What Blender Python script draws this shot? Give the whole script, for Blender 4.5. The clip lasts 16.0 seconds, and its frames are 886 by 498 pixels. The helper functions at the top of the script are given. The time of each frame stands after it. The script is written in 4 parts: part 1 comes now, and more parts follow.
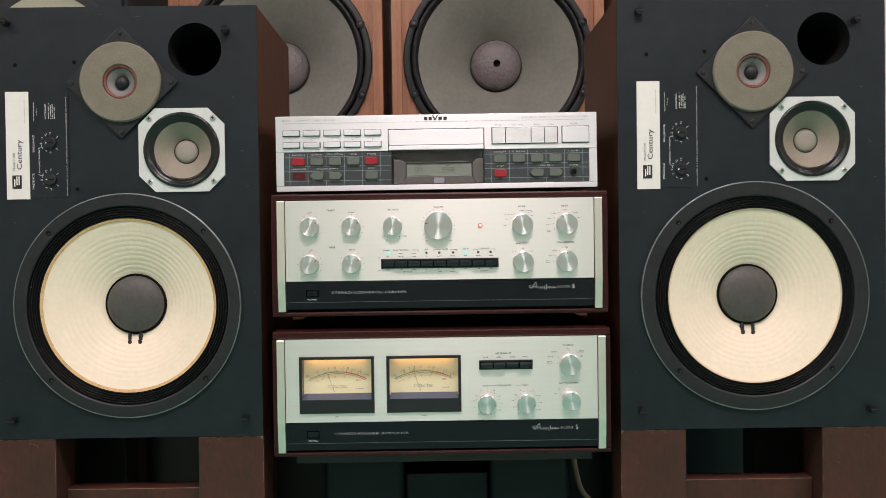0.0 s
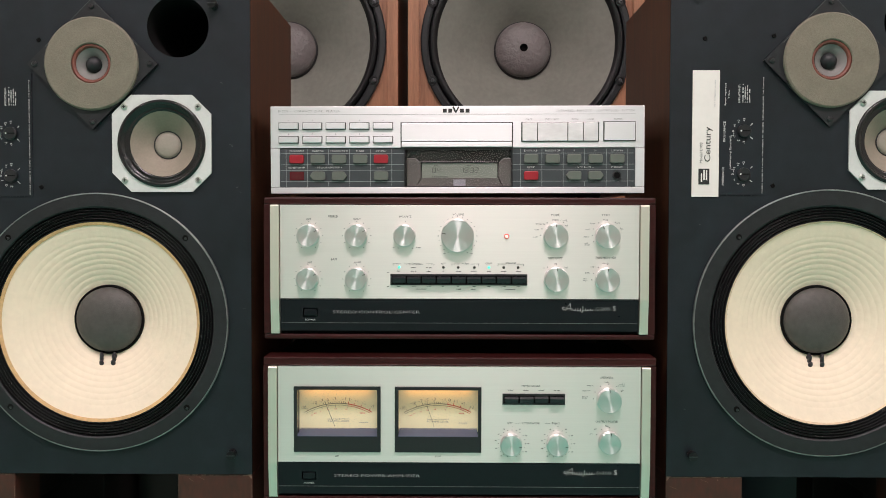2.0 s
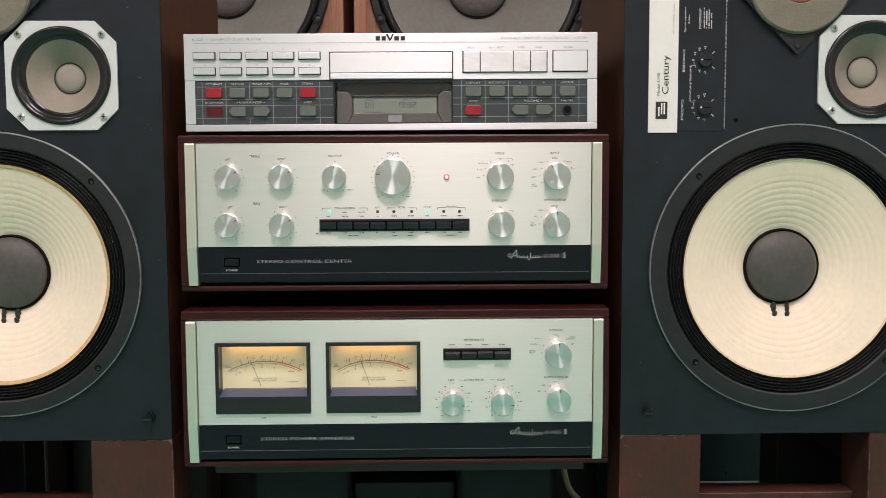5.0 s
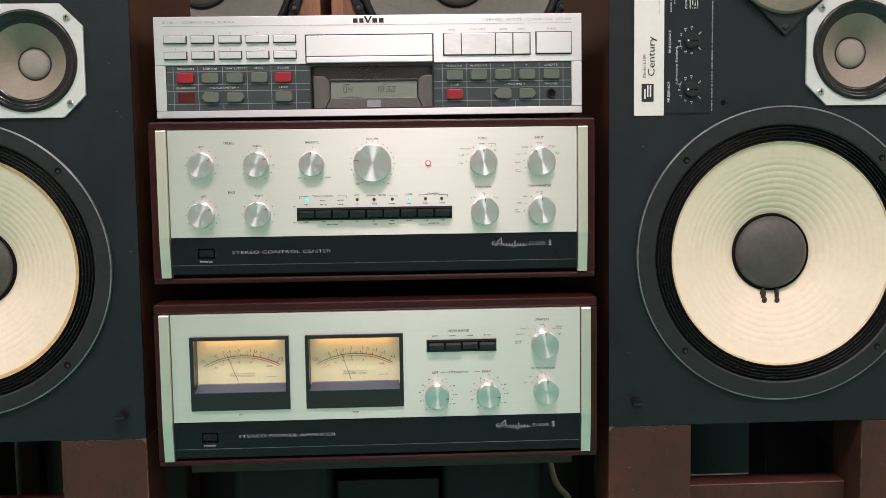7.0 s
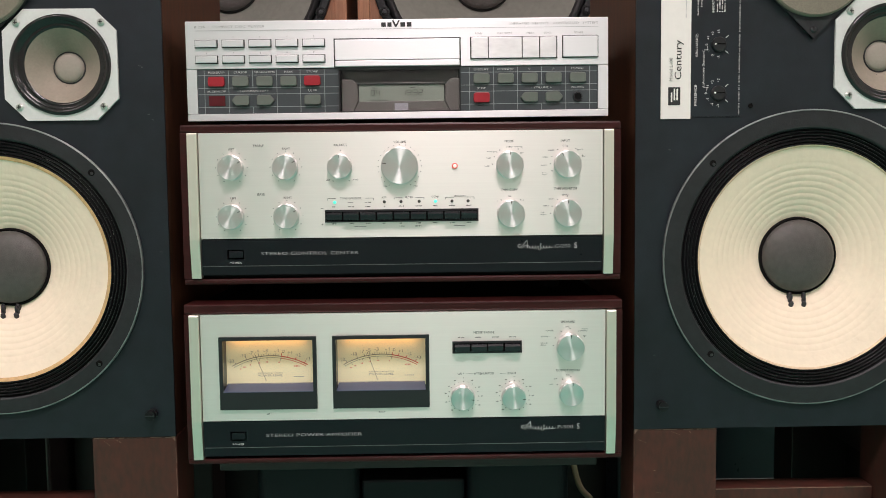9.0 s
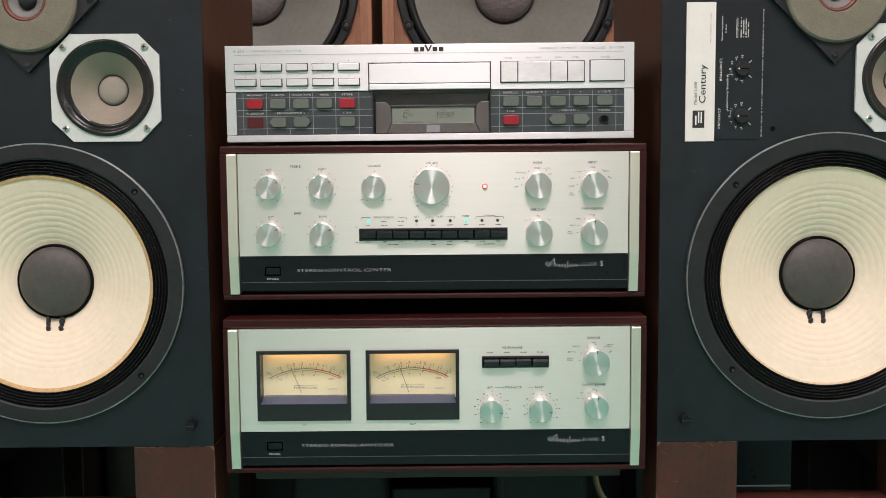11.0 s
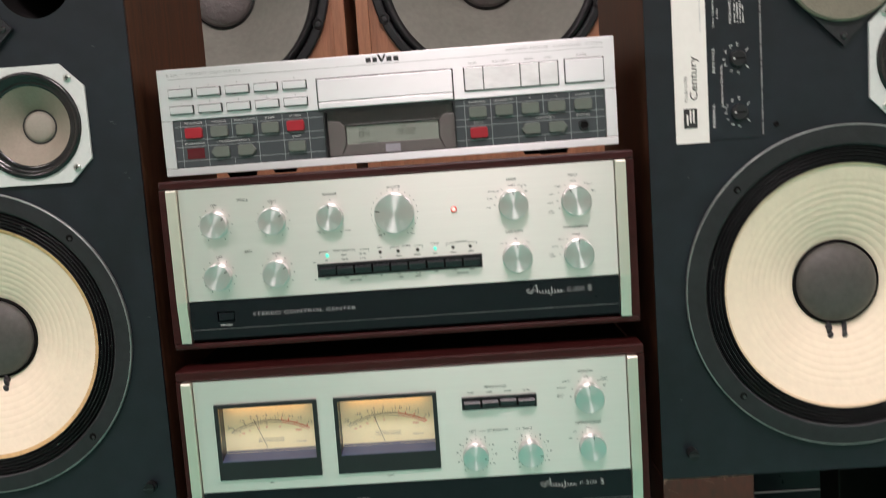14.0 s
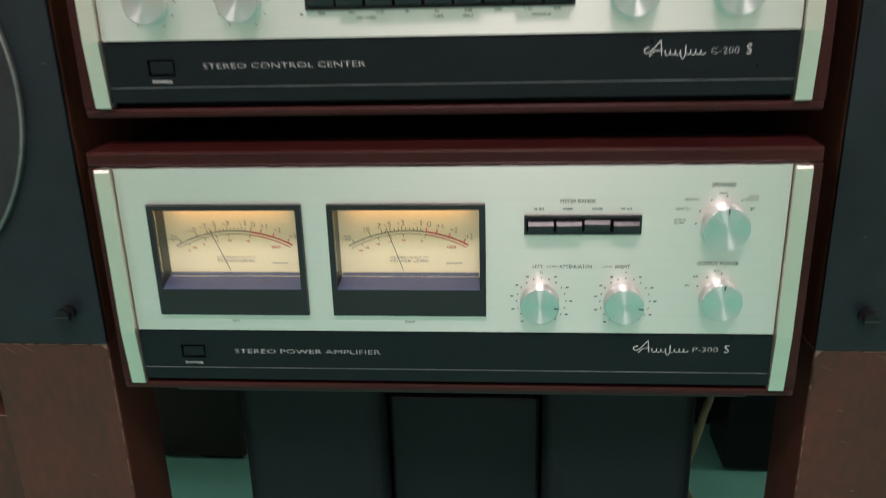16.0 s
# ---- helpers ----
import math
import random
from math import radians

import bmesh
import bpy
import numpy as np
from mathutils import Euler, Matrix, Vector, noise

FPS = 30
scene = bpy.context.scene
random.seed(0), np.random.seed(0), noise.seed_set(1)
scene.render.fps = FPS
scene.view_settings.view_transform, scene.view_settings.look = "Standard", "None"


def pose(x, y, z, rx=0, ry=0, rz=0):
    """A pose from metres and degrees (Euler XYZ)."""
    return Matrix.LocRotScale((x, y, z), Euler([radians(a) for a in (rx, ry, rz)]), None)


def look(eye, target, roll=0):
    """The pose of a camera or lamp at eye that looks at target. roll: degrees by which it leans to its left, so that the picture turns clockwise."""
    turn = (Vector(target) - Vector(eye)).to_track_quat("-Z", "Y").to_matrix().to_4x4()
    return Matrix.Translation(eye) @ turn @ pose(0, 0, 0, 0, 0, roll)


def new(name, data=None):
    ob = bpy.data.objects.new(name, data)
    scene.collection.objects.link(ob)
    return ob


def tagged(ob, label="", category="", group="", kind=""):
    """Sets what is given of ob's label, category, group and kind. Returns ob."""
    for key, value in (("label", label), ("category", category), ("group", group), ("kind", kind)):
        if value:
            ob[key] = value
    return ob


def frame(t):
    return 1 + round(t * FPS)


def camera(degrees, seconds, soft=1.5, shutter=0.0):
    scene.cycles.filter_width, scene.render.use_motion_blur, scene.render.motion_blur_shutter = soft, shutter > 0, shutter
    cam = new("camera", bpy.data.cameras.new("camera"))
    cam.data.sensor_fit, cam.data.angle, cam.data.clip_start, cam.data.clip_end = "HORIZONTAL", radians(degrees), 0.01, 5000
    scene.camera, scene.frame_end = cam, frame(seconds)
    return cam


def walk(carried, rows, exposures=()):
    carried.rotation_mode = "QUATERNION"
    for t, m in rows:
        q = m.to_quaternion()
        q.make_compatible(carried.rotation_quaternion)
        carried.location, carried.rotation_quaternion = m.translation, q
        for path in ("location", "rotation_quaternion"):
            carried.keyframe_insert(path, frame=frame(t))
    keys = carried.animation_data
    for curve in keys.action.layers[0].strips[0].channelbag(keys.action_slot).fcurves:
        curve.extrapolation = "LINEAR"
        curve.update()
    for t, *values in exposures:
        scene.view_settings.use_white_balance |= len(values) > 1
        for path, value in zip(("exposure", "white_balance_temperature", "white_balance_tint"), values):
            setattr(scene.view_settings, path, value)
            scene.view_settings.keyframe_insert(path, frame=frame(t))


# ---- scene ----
cam = camera(55.4, 16.0, soft=0.85, shutter=0.5)
METRES, EYE, TILT, LEAN, TURN = 0.93, 0.72, 0.0, 0.0, -0.5
ROWS = [
    (0.0, 0.0, 0.0, 0.0, -0.01, -0.83, 0.77),
    (0.5, -0.005, 0.0426, -0.0036, 0.36, -1.48, 1.51),
    (1.0, -0.0107, 0.1027, 0.0003, 0.85, -2.21, 1.21),
    (1.5, -0.0109, 0.1433, 0.0252, 1.08, -1.93, 0.35),
    (2.0, -0.0052, 0.1771, 0.0343, 1.07, -1.83, -0.12),
    (2.5, 0.0011, 0.1985, 0.0386, 1.04, -1.86, -0.26),
    (3.0, 0.0053, 0.2202, 0.0335, 0.94, -2.12, -0.3),
    (3.5, 0.013, 0.2339, 0.028, 0.73, -2.73, 0.01),
    (4.0, 0.0232, 0.2438, 0.0205, 0.46, -3.43, 0.33),
    (4.5, 0.034, 0.2574, 0.013, 0.08, -4.1, 0.35),
    (5.0, 0.0412, 0.2692, 0.0084, -0.6, -4.41, 0.26),
    (7.5, 0.0403, 0.2992, -0.0084, -1.95, -4.39, 0.85),
    (8.0, 0.0392, 0.2958, -0.0074, -1.42, -4.32, 1.01),
    (8.5, 0.0388, 0.2912, -0.007, -0.99, -4.27, 1.01),
    (9.0, 0.0344, 0.2908, -0.0073, -0.46, -4.21, 0.64),
    (11.5, 0.0015, 0.2462, 0.0318, 0.23, -4.79, 0.47),
    (12.0, -0.0099, 0.2351, 0.0402, -0.52, -5.38, 0.43),
    (12.5, -0.0193, 0.2455, 0.0425, -1.03, -5.91, 0.84),
    (13.0, 0.0023, 0.2835, 0.0337, -1.29, -6.15, 1.86),
    (13.5, 0.0448, 0.3304, 0.0338, -0.37, -6.29, 3.37),
    (14.0, 0.0755, 0.3691, 0.072, 1.76, -6.26, 3.99),
    (14.5, 0.07, 0.4121, 0.1226, 3.66, -8.2, 1.8),
    (15.0, 0.054, 0.4875, 0.1126, 4.23, -13.36, 0.42),
    (15.5, 0.038, 0.601, 0.057, 4.35, -18.28, 0.62),
    (16.0, 0.0443, 0.6887, -0.0063, 4.64, -19.99, 1.48),
]
walk(cam, [(t, pose(0, 0, EYE, TILT, LEAN, TURN) @ pose(METRES * x, METRES * y, METRES * z, 90 + pitch, roll, yaw)) for t, x, y, z, yaw, pitch, roll in ROWS])

# ---- world and light ----
world = bpy.data.worlds.new("world")
scene.world = world
world.use_nodes = True
world.node_tree.nodes["Background"].inputs[0].default_value = (0.9, 0.95, 1.0, 1)
world.node_tree.nodes["Background"].inputs[1].default_value = 0.03


def area_lamp(name, at, target, sx, sy, watts, colour):
    data = bpy.data.lights.new(name, "AREA")
    data.shape, data.size, data.size_y, data.energy, data.color = "RECTANGLE", sx, sy, watts, colour
    ob = new(name, data)
    ob.matrix_world = look(at, target)
    return ob


LAMP = (1.0, 0.825, 0.845)
# Main light, unseen, placed from its streak on the brushed panels.
area_lamp("unseen_overhead_light", (0.08, 0.00, 2.44), (0.08, 0.00, 0), 0.75, 0.4, 39.5, LAMP)
# Unseen side and south lights, added as fill.
area_lamp("unseen_overhead_light", (-1.60, -0.20, 2.44), (-1.60, -0.20, 0), 0.75, 0.3, 20, LAMP)
area_lamp("unseen_overhead_light", (2.00, -0.20, 2.44), (2.00, -0.20, 0), 0.75, 0.3, 18, LAMP)
area_lamp("unseen_overhead_light", (0.20, -2.20, 2.44), (0.20, -2.20, 0), 0.75, 0.3, 16, LAMP)
# Unseen rear lights, added to brighten the floor and things behind.
area_lamp("unseen_overhead_light", (-1.60, 1.60, 2.44), (-1.60, 1.60, 0), 0.75, 0.3, 11, LAMP)
area_lamp("unseen_overhead_light", (2.00, 1.60, 2.44), (2.00, 1.60, 0), 0.75, 0.3, 11, LAMP)

# ---- materials ----


def mat(name, colour, rough=0.5, metal=0.0, vary=0.12, scale=30.0, stretch=(1, 1, 1), bump=0.0, bump_scale=None, spread=0.08, coat=0.0, second=None, fine=8.0, gloss=0.5):
    """A surface with variation at two scales, stretched along one axis for grain or brushing."""
    m = bpy.data.materials.new(name)
    m.use_nodes = True
    nt = m.node_tree
    p = nt.nodes["Principled BSDF"]
    tc = nt.nodes.new("ShaderNodeTexCoord")
    mp = nt.nodes.new("ShaderNodeMapping")
    mp.inputs["Scale"].default_value = stretch
    nt.links.new(tc.outputs["Object"], mp.inputs["Vector"])
    a, b = nt.nodes.new("ShaderNodeTexNoise"), nt.nodes.new("ShaderNodeTexNoise")
    a.inputs["Scale"].default_value, b.inputs["Scale"].default_value = scale, scale * fine
    a.inputs["Detail"].default_value, b.inputs["Detail"].default_value = 4, 3
    for n in (a, b):
        nt.links.new(mp.outputs[0], n.inputs["Vector"])
    mix = nt.nodes.new("ShaderNodeMath")
    mix.operation = "MULTIPLY_ADD"
    mix.inputs[1].default_value = 0.45
    half = nt.nodes.new("ShaderNodeMath")
    half.operation = "MULTIPLY"
    half.inputs[1].default_value = 0.55
    nt.links.new(a.outputs[0], half.inputs[0])
    nt.links.new(b.outputs[0], mix.inputs[0])
    nt.links.new(half.outputs[0], mix.inputs[2])
    ramp = nt.nodes.new("ShaderNodeValToRGB")
    dark = second or tuple(c * (1 - vary) for c in colour)
    light = tuple(min(1, c * (1 + vary)) for c in colour)
    ramp.color_ramp.elements[0].position, ramp.color_ramp.elements[1].position = 0.32, 0.68
    ramp.color_ramp.elements[0].color, ramp.color_ramp.elements[1].color = (*dark, 1), (*light, 1)
    nt.links.new(mix.outputs[0], ramp.inputs[0])
    nt.links.new(ramp.outputs[0], p.inputs["Base Color"])
    r = nt.nodes.new("ShaderNodeMapRange")
    r.inputs["To Min"].default_value, r.inputs["To Max"].default_value = max(0.03, rough - spread), min(1, rough + spread)
    nt.links.new(mix.outputs[0], r.inputs["Value"])
    nt.links.new(r.outputs[0], p.inputs["Roughness"])
    p.inputs["Metallic"].default_value = metal
    p.inputs["Coat Weight"].default_value = coat
    p.inputs["Specular IOR Level"].default_value = gloss
    p.inputs["Coat Roughness"].default_value = 0.15
    if bump:
        bn = nt.nodes.new("ShaderNodeBump")
        bn.inputs["Strength"].default_value, bn.inputs["Distance"].default_value = bump, 0.001
        if bump_scale:
            c = nt.nodes.new("ShaderNodeTexNoise")
            c.inputs["Scale"].default_value, c.inputs["Detail"].default_value = bump_scale, 4
            nt.links.new(mp.outputs[0], c.inputs["Vector"])
            nt.links.new(c.outputs[0], bn.inputs["Height"])
        else:
            nt.links.new(mix.outputs[0], bn.inputs["Height"])
        nt.links.new(bn.outputs[0], p.inputs["Normal"])
    return m


def glow(name, colour, strength):
    m = mat(name, colour, 0.3, vary=0.02)
    p = m.node_tree.nodes["Principled BSDF"]
    p.inputs["Emission Color"].default_value = (*colour, 1)
    p.inputs["Emission Strength"].default_value = strength
    return m


def clear_glass(name):
    m = bpy.data.materials.new(name)
    m.use_nodes = True
    nt = m.node_tree
    nt.nodes.remove(nt.nodes["Principled BSDF"])
    t, g, mx, fr = (nt.nodes.new("ShaderNode" + n) for n in ("BsdfTransparent", "BsdfGlossy", "MixShader", "Fresnel"))
    g.inputs["Roughness"].default_value = 0.04
    fr.inputs["IOR"].default_value = 1.3
    nt.links.new(fr.outputs[0], mx.inputs[0])
    nt.links.new(t.outputs[0], mx.inputs[1])
    nt.links.new(g.outputs[0], mx.inputs[2])
    nt.links.new(mx.outputs[0], nt.nodes["Material Output"].inputs["Surface"])
    return m


M_FLOOR = mat("green vinyl floor", (0.15, 0.45, 0.35), 0.35, vary=0.06, scale=3, bump=0.1)
M_WALL = mat("off-white wall paint", (0.78, 0.74, 0.70), 0.8, vary=0.03, scale=4, bump=0.15, bump_scale=180)
M_CEIL = mat("white ceiling paint", (0.8, 0.79, 0.77), 0.85, vary=0.02, scale=6, bump=0.2, bump_scale=120)
M_ALU = mat("brushed champagne aluminium", (0.885, 0.84, 0.805), 0.43, 1.0, vary=0.02, scale=6, stretch=(0.6, 1, 90), spread=0.03, bump=0.05)
M_SILVER = mat("brushed silver aluminium", (0.765, 0.75, 0.765), 0.5, 1.0, vary=0.025, scale=6, stretch=(0.6, 1, 110), spread=0.03, bump=0.06)
M_KEY = mat("satin silver key", (0.765, 0.75, 0.765), 0.5, 1.0, vary=0.03, scale=40, stretch=(0.6, 1, 60))
M_KEYWORN = mat("fingered satin silver key", (0.72, 0.705, 0.71), 0.5, 1.0, vary=0.10, scale=45, stretch=(0.8, 1, 2.2), fine=3)


def brushed(m, amount):
    """Horizontal brushing: reflections are drawn out upright."""
    p = m.node_tree.nodes["Principled BSDF"]
    p.inputs["Anisotropic"].default_value = amount
    up = m.node_tree.nodes.new("ShaderNodeCombineXYZ")
    up.inputs[2].default_value = 1.0
    m.node_tree.links.new(up.outputs[0], p.inputs["Tangent"])
    return m


brushed(M_ALU, 0.70)
brushed(M_SILVER, 0.7)
brushed(M_KEY, 0.7)
brushed(M_KEYWORN, 0.6)
M_TRIM = mat("polished aluminium edge bar", (0.80, 0.76, 0.67), 0.5, 1.0, vary=0.02, scale=8, stretch=(1, 1, 2), spread=0.01)
M_BLACKPANEL = mat("black anodised panel", (0.0058, 0.0085, 0.011), 0.30, 0.0, gloss=0.24, vary=0.1, scale=20)
M_BLACKPLASTIC = mat("black plastic", (0.012, 0.013, 0.015), 0.35, vary=0.15, scale=40)
M_BLACKKEY = mat("glossy black key", (0.010, 0.010, 0.013), 0.22, vary=0.03, scale=50, spread=0.02)
M_CASE = mat("dark mahogany lacquered case", (0.033, 0.0068, 0.0064), 0.34, gloss=0.25, vary=0.35, scale=9, stretch=(1.2, 14, 14), bump=0.03)
M_WALNUT = mat("oiled walnut veneer", (0.064, 0.0255, 0.0130), 0.45, gloss=0.3, vary=0.75, scale=7, stretch=(14, 14, 0.9), bump=0.08)
M_WALNUT2 = mat("light walnut veneer", (0.35, 0.155, 0.083), 0.45, vary=0.32, scale=7, stretch=(16, 16, 0.8), bump=0.08)
M_STAND = mat("brown stained wooden stand", (0.092, 0.028, 0.020), 0.40, gloss=0.32, vary=0.0, scale=9, stretch=(2.2, 2.2, 0.9), bump=0.05, second=(0.036, 0.021, 0.016), fine=9)
# Near-black brown; on the stands it holds the shade behind the legs.
M_STANDDARK = mat("dark and shaded wood", (0.012, 0.006, 0.005), 0.5, vary=0.3, scale=6, stretch=(8, 8, 1))
M_BAFFLE = mat("black painted baffle", (0.0072, 0.0110, 0.0155), 0.48, gloss=0.38, vary=0.4, scale=6, bump=0.12, bump_scale=420)
M_INSIDE = mat("cabinet inside", (0.006, 0.0055, 0.0055), 0.9, gloss=0.12)
M_CONE = mat("cream coated paper cone", (0.90, 0.765, 0.60), 0.7, vary=0.045, scale=18, bump=0.45, bump_scale=130)
M_CONEEDGE = mat("amber aged cone edge", (0.66, 0.42, 0.20), 0.7, vary=0.25, scale=30)
M_CONEEDGE2 = mat("faintly aged cone edge", (0.72, 0.56, 0.38), 0.7, vary=0.2, scale=30)
M_MIDSURROUND = mat("glossy doped black surround", (0.006, 0.0065, 0.007), 0.2, gloss=0.55, vary=0.3, scale=60, bump=0.15, bump_scale=260, spread=0.1)
M_SPECK = mat("pale gloss specks", (0.22, 0.22, 0.21), 0.6, vary=0.3, scale=80)
M_SURROUND = mat("black doped cloth surround", (0.007, 0.007, 0.008), 0.33, gloss=0.3, vary=0.2, scale=70, bump=0.2, bump_scale=500)
M_FRAME = mat("black cast speaker frame", (0.014, 0.0155, 0.0175), 0.5, gloss=0.4, vary=0.35, scale=18, bump=0.2, bump_scale=500)
M_RIM = mat("worn metal rim", (0.34, 0.36, 0.35), 0.42, 0.8, scale=9, second=(0.17, 0.18, 0.18))
M_CAP = mat("dark grey felt dust cap", (0.074, 0.068, 0.063), 0.55, vary=0.22, scale=22, bump=0.3, bump_scale=700)
M_TERMINAL = mat("black lead wire glue", (0.03, 0.025, 0.03), 0.4, vary=0.2, scale=100)
M_MIDPLATE = mat("pale grey stamped frame", (0.66, 0.68, 0.66), 0.5, 0.15, vary=0.05, scale=35, bump=0.1, bump_scale=200)
M_MIDCONE = mat("greyish beige paper cone", (0.27, 0.235, 0.185), 0.7, vary=0.10, scale=50, bump=0.2, bump_scale=400)
M_PALECONE = mat("pale beige paper cone", (0.45, 0.42, 0.33), 0.7, vary=0.08, scale=40)
M_MIDCAP = mat("grey beige cap", (0.31, 0.28, 0.235), 0.65, vary=0.08, scale=60)
M_FOAM = mat("grey olive foam", (0.192, 0.174, 0.133), 0.95, vary=0.14, scale=60, bump=0.6, bump_scale=700)
M_REDRING = mat("red brown ring", (0.17, 0.052, 0.036), 0.5, vary=0.15, scale=60)
M_TWEETCONE = mat("grey paper tweeter cone", (0.17, 0.163, 0.155), 0.6, vary=0.08, scale=80)
M_LABEL = mat("off-white foil label", (0.80, 0.77, 0.73), 0.45, vary=0.03, scale=20)
M_INK = mat("dark ink", (0.02, 0.02, 0.02), 0.6)
M_GREYINK = mat("grey ink", (0.22, 0.22, 0.22), 0.6)
M_WHITEINK = mat("white ink", (0.75, 0.75, 0.73), 0.6)
M_TITLEINK = mat("soft grey ink", (0.50, 0.50, 0.50), 0.6)
M_MAKERINK = mat("dim grey ink", (0.30, 0.30, 0.30), 0.6)
M_FAINT = mat("faint scratch", (0.12, 0.12, 0.12), 0.7)
# Pale wear on the legs, and the painted highlight on the rail.
M_WORNLIT = mat("worn pale edge and highlight", (0.22, 0.13, 0.095), 0.6, vary=0.4, scale=60)
M_DIALINK = mat("faded dial ink", (0.17, 0.145, 0.095), 0.6)
M_DIALRED = mat("faded red dial ink", (0.66, 0.07, 0.045), 0.6)
M_DIALPINK = mat("pale red dial ink", (0.70, 0.30, 0.19), 0.6)
# Paler colour for painted highlights on panel creases and tweeter plates.
M_CREASE = mat("dull highlight line", (0.085, 0.095, 0.095), 0.4, vary=0.5, scale=12)
M_SCREW = mat("dark screw", (0.08, 0.08, 0.085), 0.35, 0.9, vary=0.2, scale=100)
M_SCREWLIGHT = mat("zinc screw", (0.6, 0.62, 0.58), 0.3, 1.0, vary=0.1, scale=100)
M_BACKCONE = mat("grey paper cone", (0.205, 0.203, 0.176), 0.8, vary=0.12, scale=14, bump=0.2, bump_scale=300)
M_BACKCAP = mat("mottled grey dust cap", (0.17, 0.15, 0.148), 0.45, vary=0.14, scale=40, bump=1.0, bump_scale=110)
M_BACKCAP.node_tree.nodes["Bump"].inputs["Distance"].default_value = 0.0035
M_CREAM = mat("cream meter dial", (0.76, 0.715, 0.47), 0.6, vary=0.03, scale=30)
M_CREAM.node_tree.nodes["Principled BSDF"].inputs["Emission Color"].default_value = (1.0, 0.86, 0.56, 1)
M_CREAM.node_tree.nodes["Principled BSDF"].inputs["Emission Strength"].default_value = 0.15
M_LEDGE = mat("violet grey meter ledge", (0.06, 0.08, 0.14), 0.3, vary=0.1, scale=40)
M_GREYKEY = mat("olive grey rubber key", (0.12, 0.135, 0.115), 0.5, vary=0.06, scale=80)
M_REDKEY = mat("red plastic key", (0.32, 0.012, 0.022), 0.4, vary=0.08, scale=80)
M_DARKRED = mat("dark red window", (0.09, 0.008, 0.012), 0.25, vary=0.1, scale=80)
M_STRIP = mat("slate grey control strip", (0.045, 0.052, 0.058), 0.45, vary=0.08, scale=60)
M_GRID = mat("pale grid line", (0.30, 0.34, 0.34), 0.5)
M_WINDOW = mat("smoked display window", (0.016, 0.017, 0.017), 0.25, vary=0.1, scale=30)
M_SHELF = mat("grey display shelf", (0.115, 0.104, 0.098), 0.4, vary=0.06, scale=60)
M_LCD = mat("grey green liquid crystal", (0.24, 0.27, 0.23), 0.35, vary=0.03, scale=40)
M_UNIT = mat("black green powder coat", (0.0055, 0.0085, 0.010), 0.5, gloss=0.2, vary=0.15, scale=12, bump=0.1, bump_scale=500)
M_CABLE = mat("beige cable", (0.35, 0.28, 0.17), 0.5)
M_RUBBER = mat("black rubber", (0.01, 0.01, 0.01), 0.8)
M_LEDGREEN = glow("green lamp", (0.10, 0.85, 0.58), 0.9)
M_LEDRED = glow("red lamp", (0.70, 0.09, 0.08), 0.18)
M_LEDHOT = glow("pale lamp core", (1.0, 0.70, 0.62), 0.8)
M_LEDOFF = mat("unlit lamp", (0.06, 0.05, 0.045), 0.3)
M_LOGOBLUE = mat("pale violet grey badge", (0.34, 0.33, 0.37), 0.4)
M_DIGIT = mat("dark liquid crystal segment", (0.055, 0.06, 0.055), 0.4)
M_GLASS = clear_glass("thin glass")

# ---- shape helpers ----


def part(name, bm, material, parent, label="", smooth=False):
    me = bpy.data.meshes.new(name)
    bm.normal_update()
    bm.to_mesh(me)
    bm.free()
    if smooth:
        me.shade_smooth()
    ob = new(name, me)
    me.materials.append(material)
    ob.parent = parent
    return tagged(ob, label)


def thing(name, at, label, category, group="", turn=0):
    ob = new(name)
    ob.empty_display_size = 0.05
    ob.matrix_basis = pose(*at, 0, 0, turn)
    return tagged(ob, label, category, group)


def box(x0, x1, y0, y1, z0, z1, bevel=0.0, segments=2, bm=None):
    made = bmesh.new()
    bmesh.ops.create_cube(made, size=1, matrix=Matrix.LocRotScale(((x0 + x1) / 2, (y0 + y1) / 2, (z0 + z1) / 2), None, (x1 - x0, y1 - y0, z1 - z0)))
    if bevel:
        bmesh.ops.bevel(made, geom=made.edges[:], offset=bevel, segments=segments, affect="EDGES", profile=0.5)
    return joined(bm, made)


def joined(bm, made):
    if bm is None:
        return made
    me = bpy.data.meshes.new("scratch")
    made.to_mesh(me)
    made.free()
    bm.from_mesh(me)
    bpy.data.meshes.remove(me)
    return bm


def lathe(profile, x=0, z=0, segs=64, bm=None, closed=True):
    """Turns a profile of (radius, y) about the axis along y through x, z."""
    made = bmesh.new()
    rings = []
    for r, y in profile:
        if r < 1e-6:
            rings.append([made.verts.new((x, y, z))])
        else:
            rings.append([made.verts.new((x + r * math.sin(2 * math.pi * k / segs), y, z + r * math.cos(2 * math.pi * k / segs))) for k in range(segs)])
    for a, b in zip(rings, rings[1:]):
        for k in range(segs):
            q = (k + 1) % segs
            corners = [a[k % len(a)], a[q % len(a)], b[q % len(b)], b[k % len(b)]]
            corners = list(dict.fromkeys(corners))
            if len(corners) > 2:
                made.faces.new(corners)
    bmesh.ops.recalc_face_normals(made, faces=made.faces[:])
    return joined(bm, made)


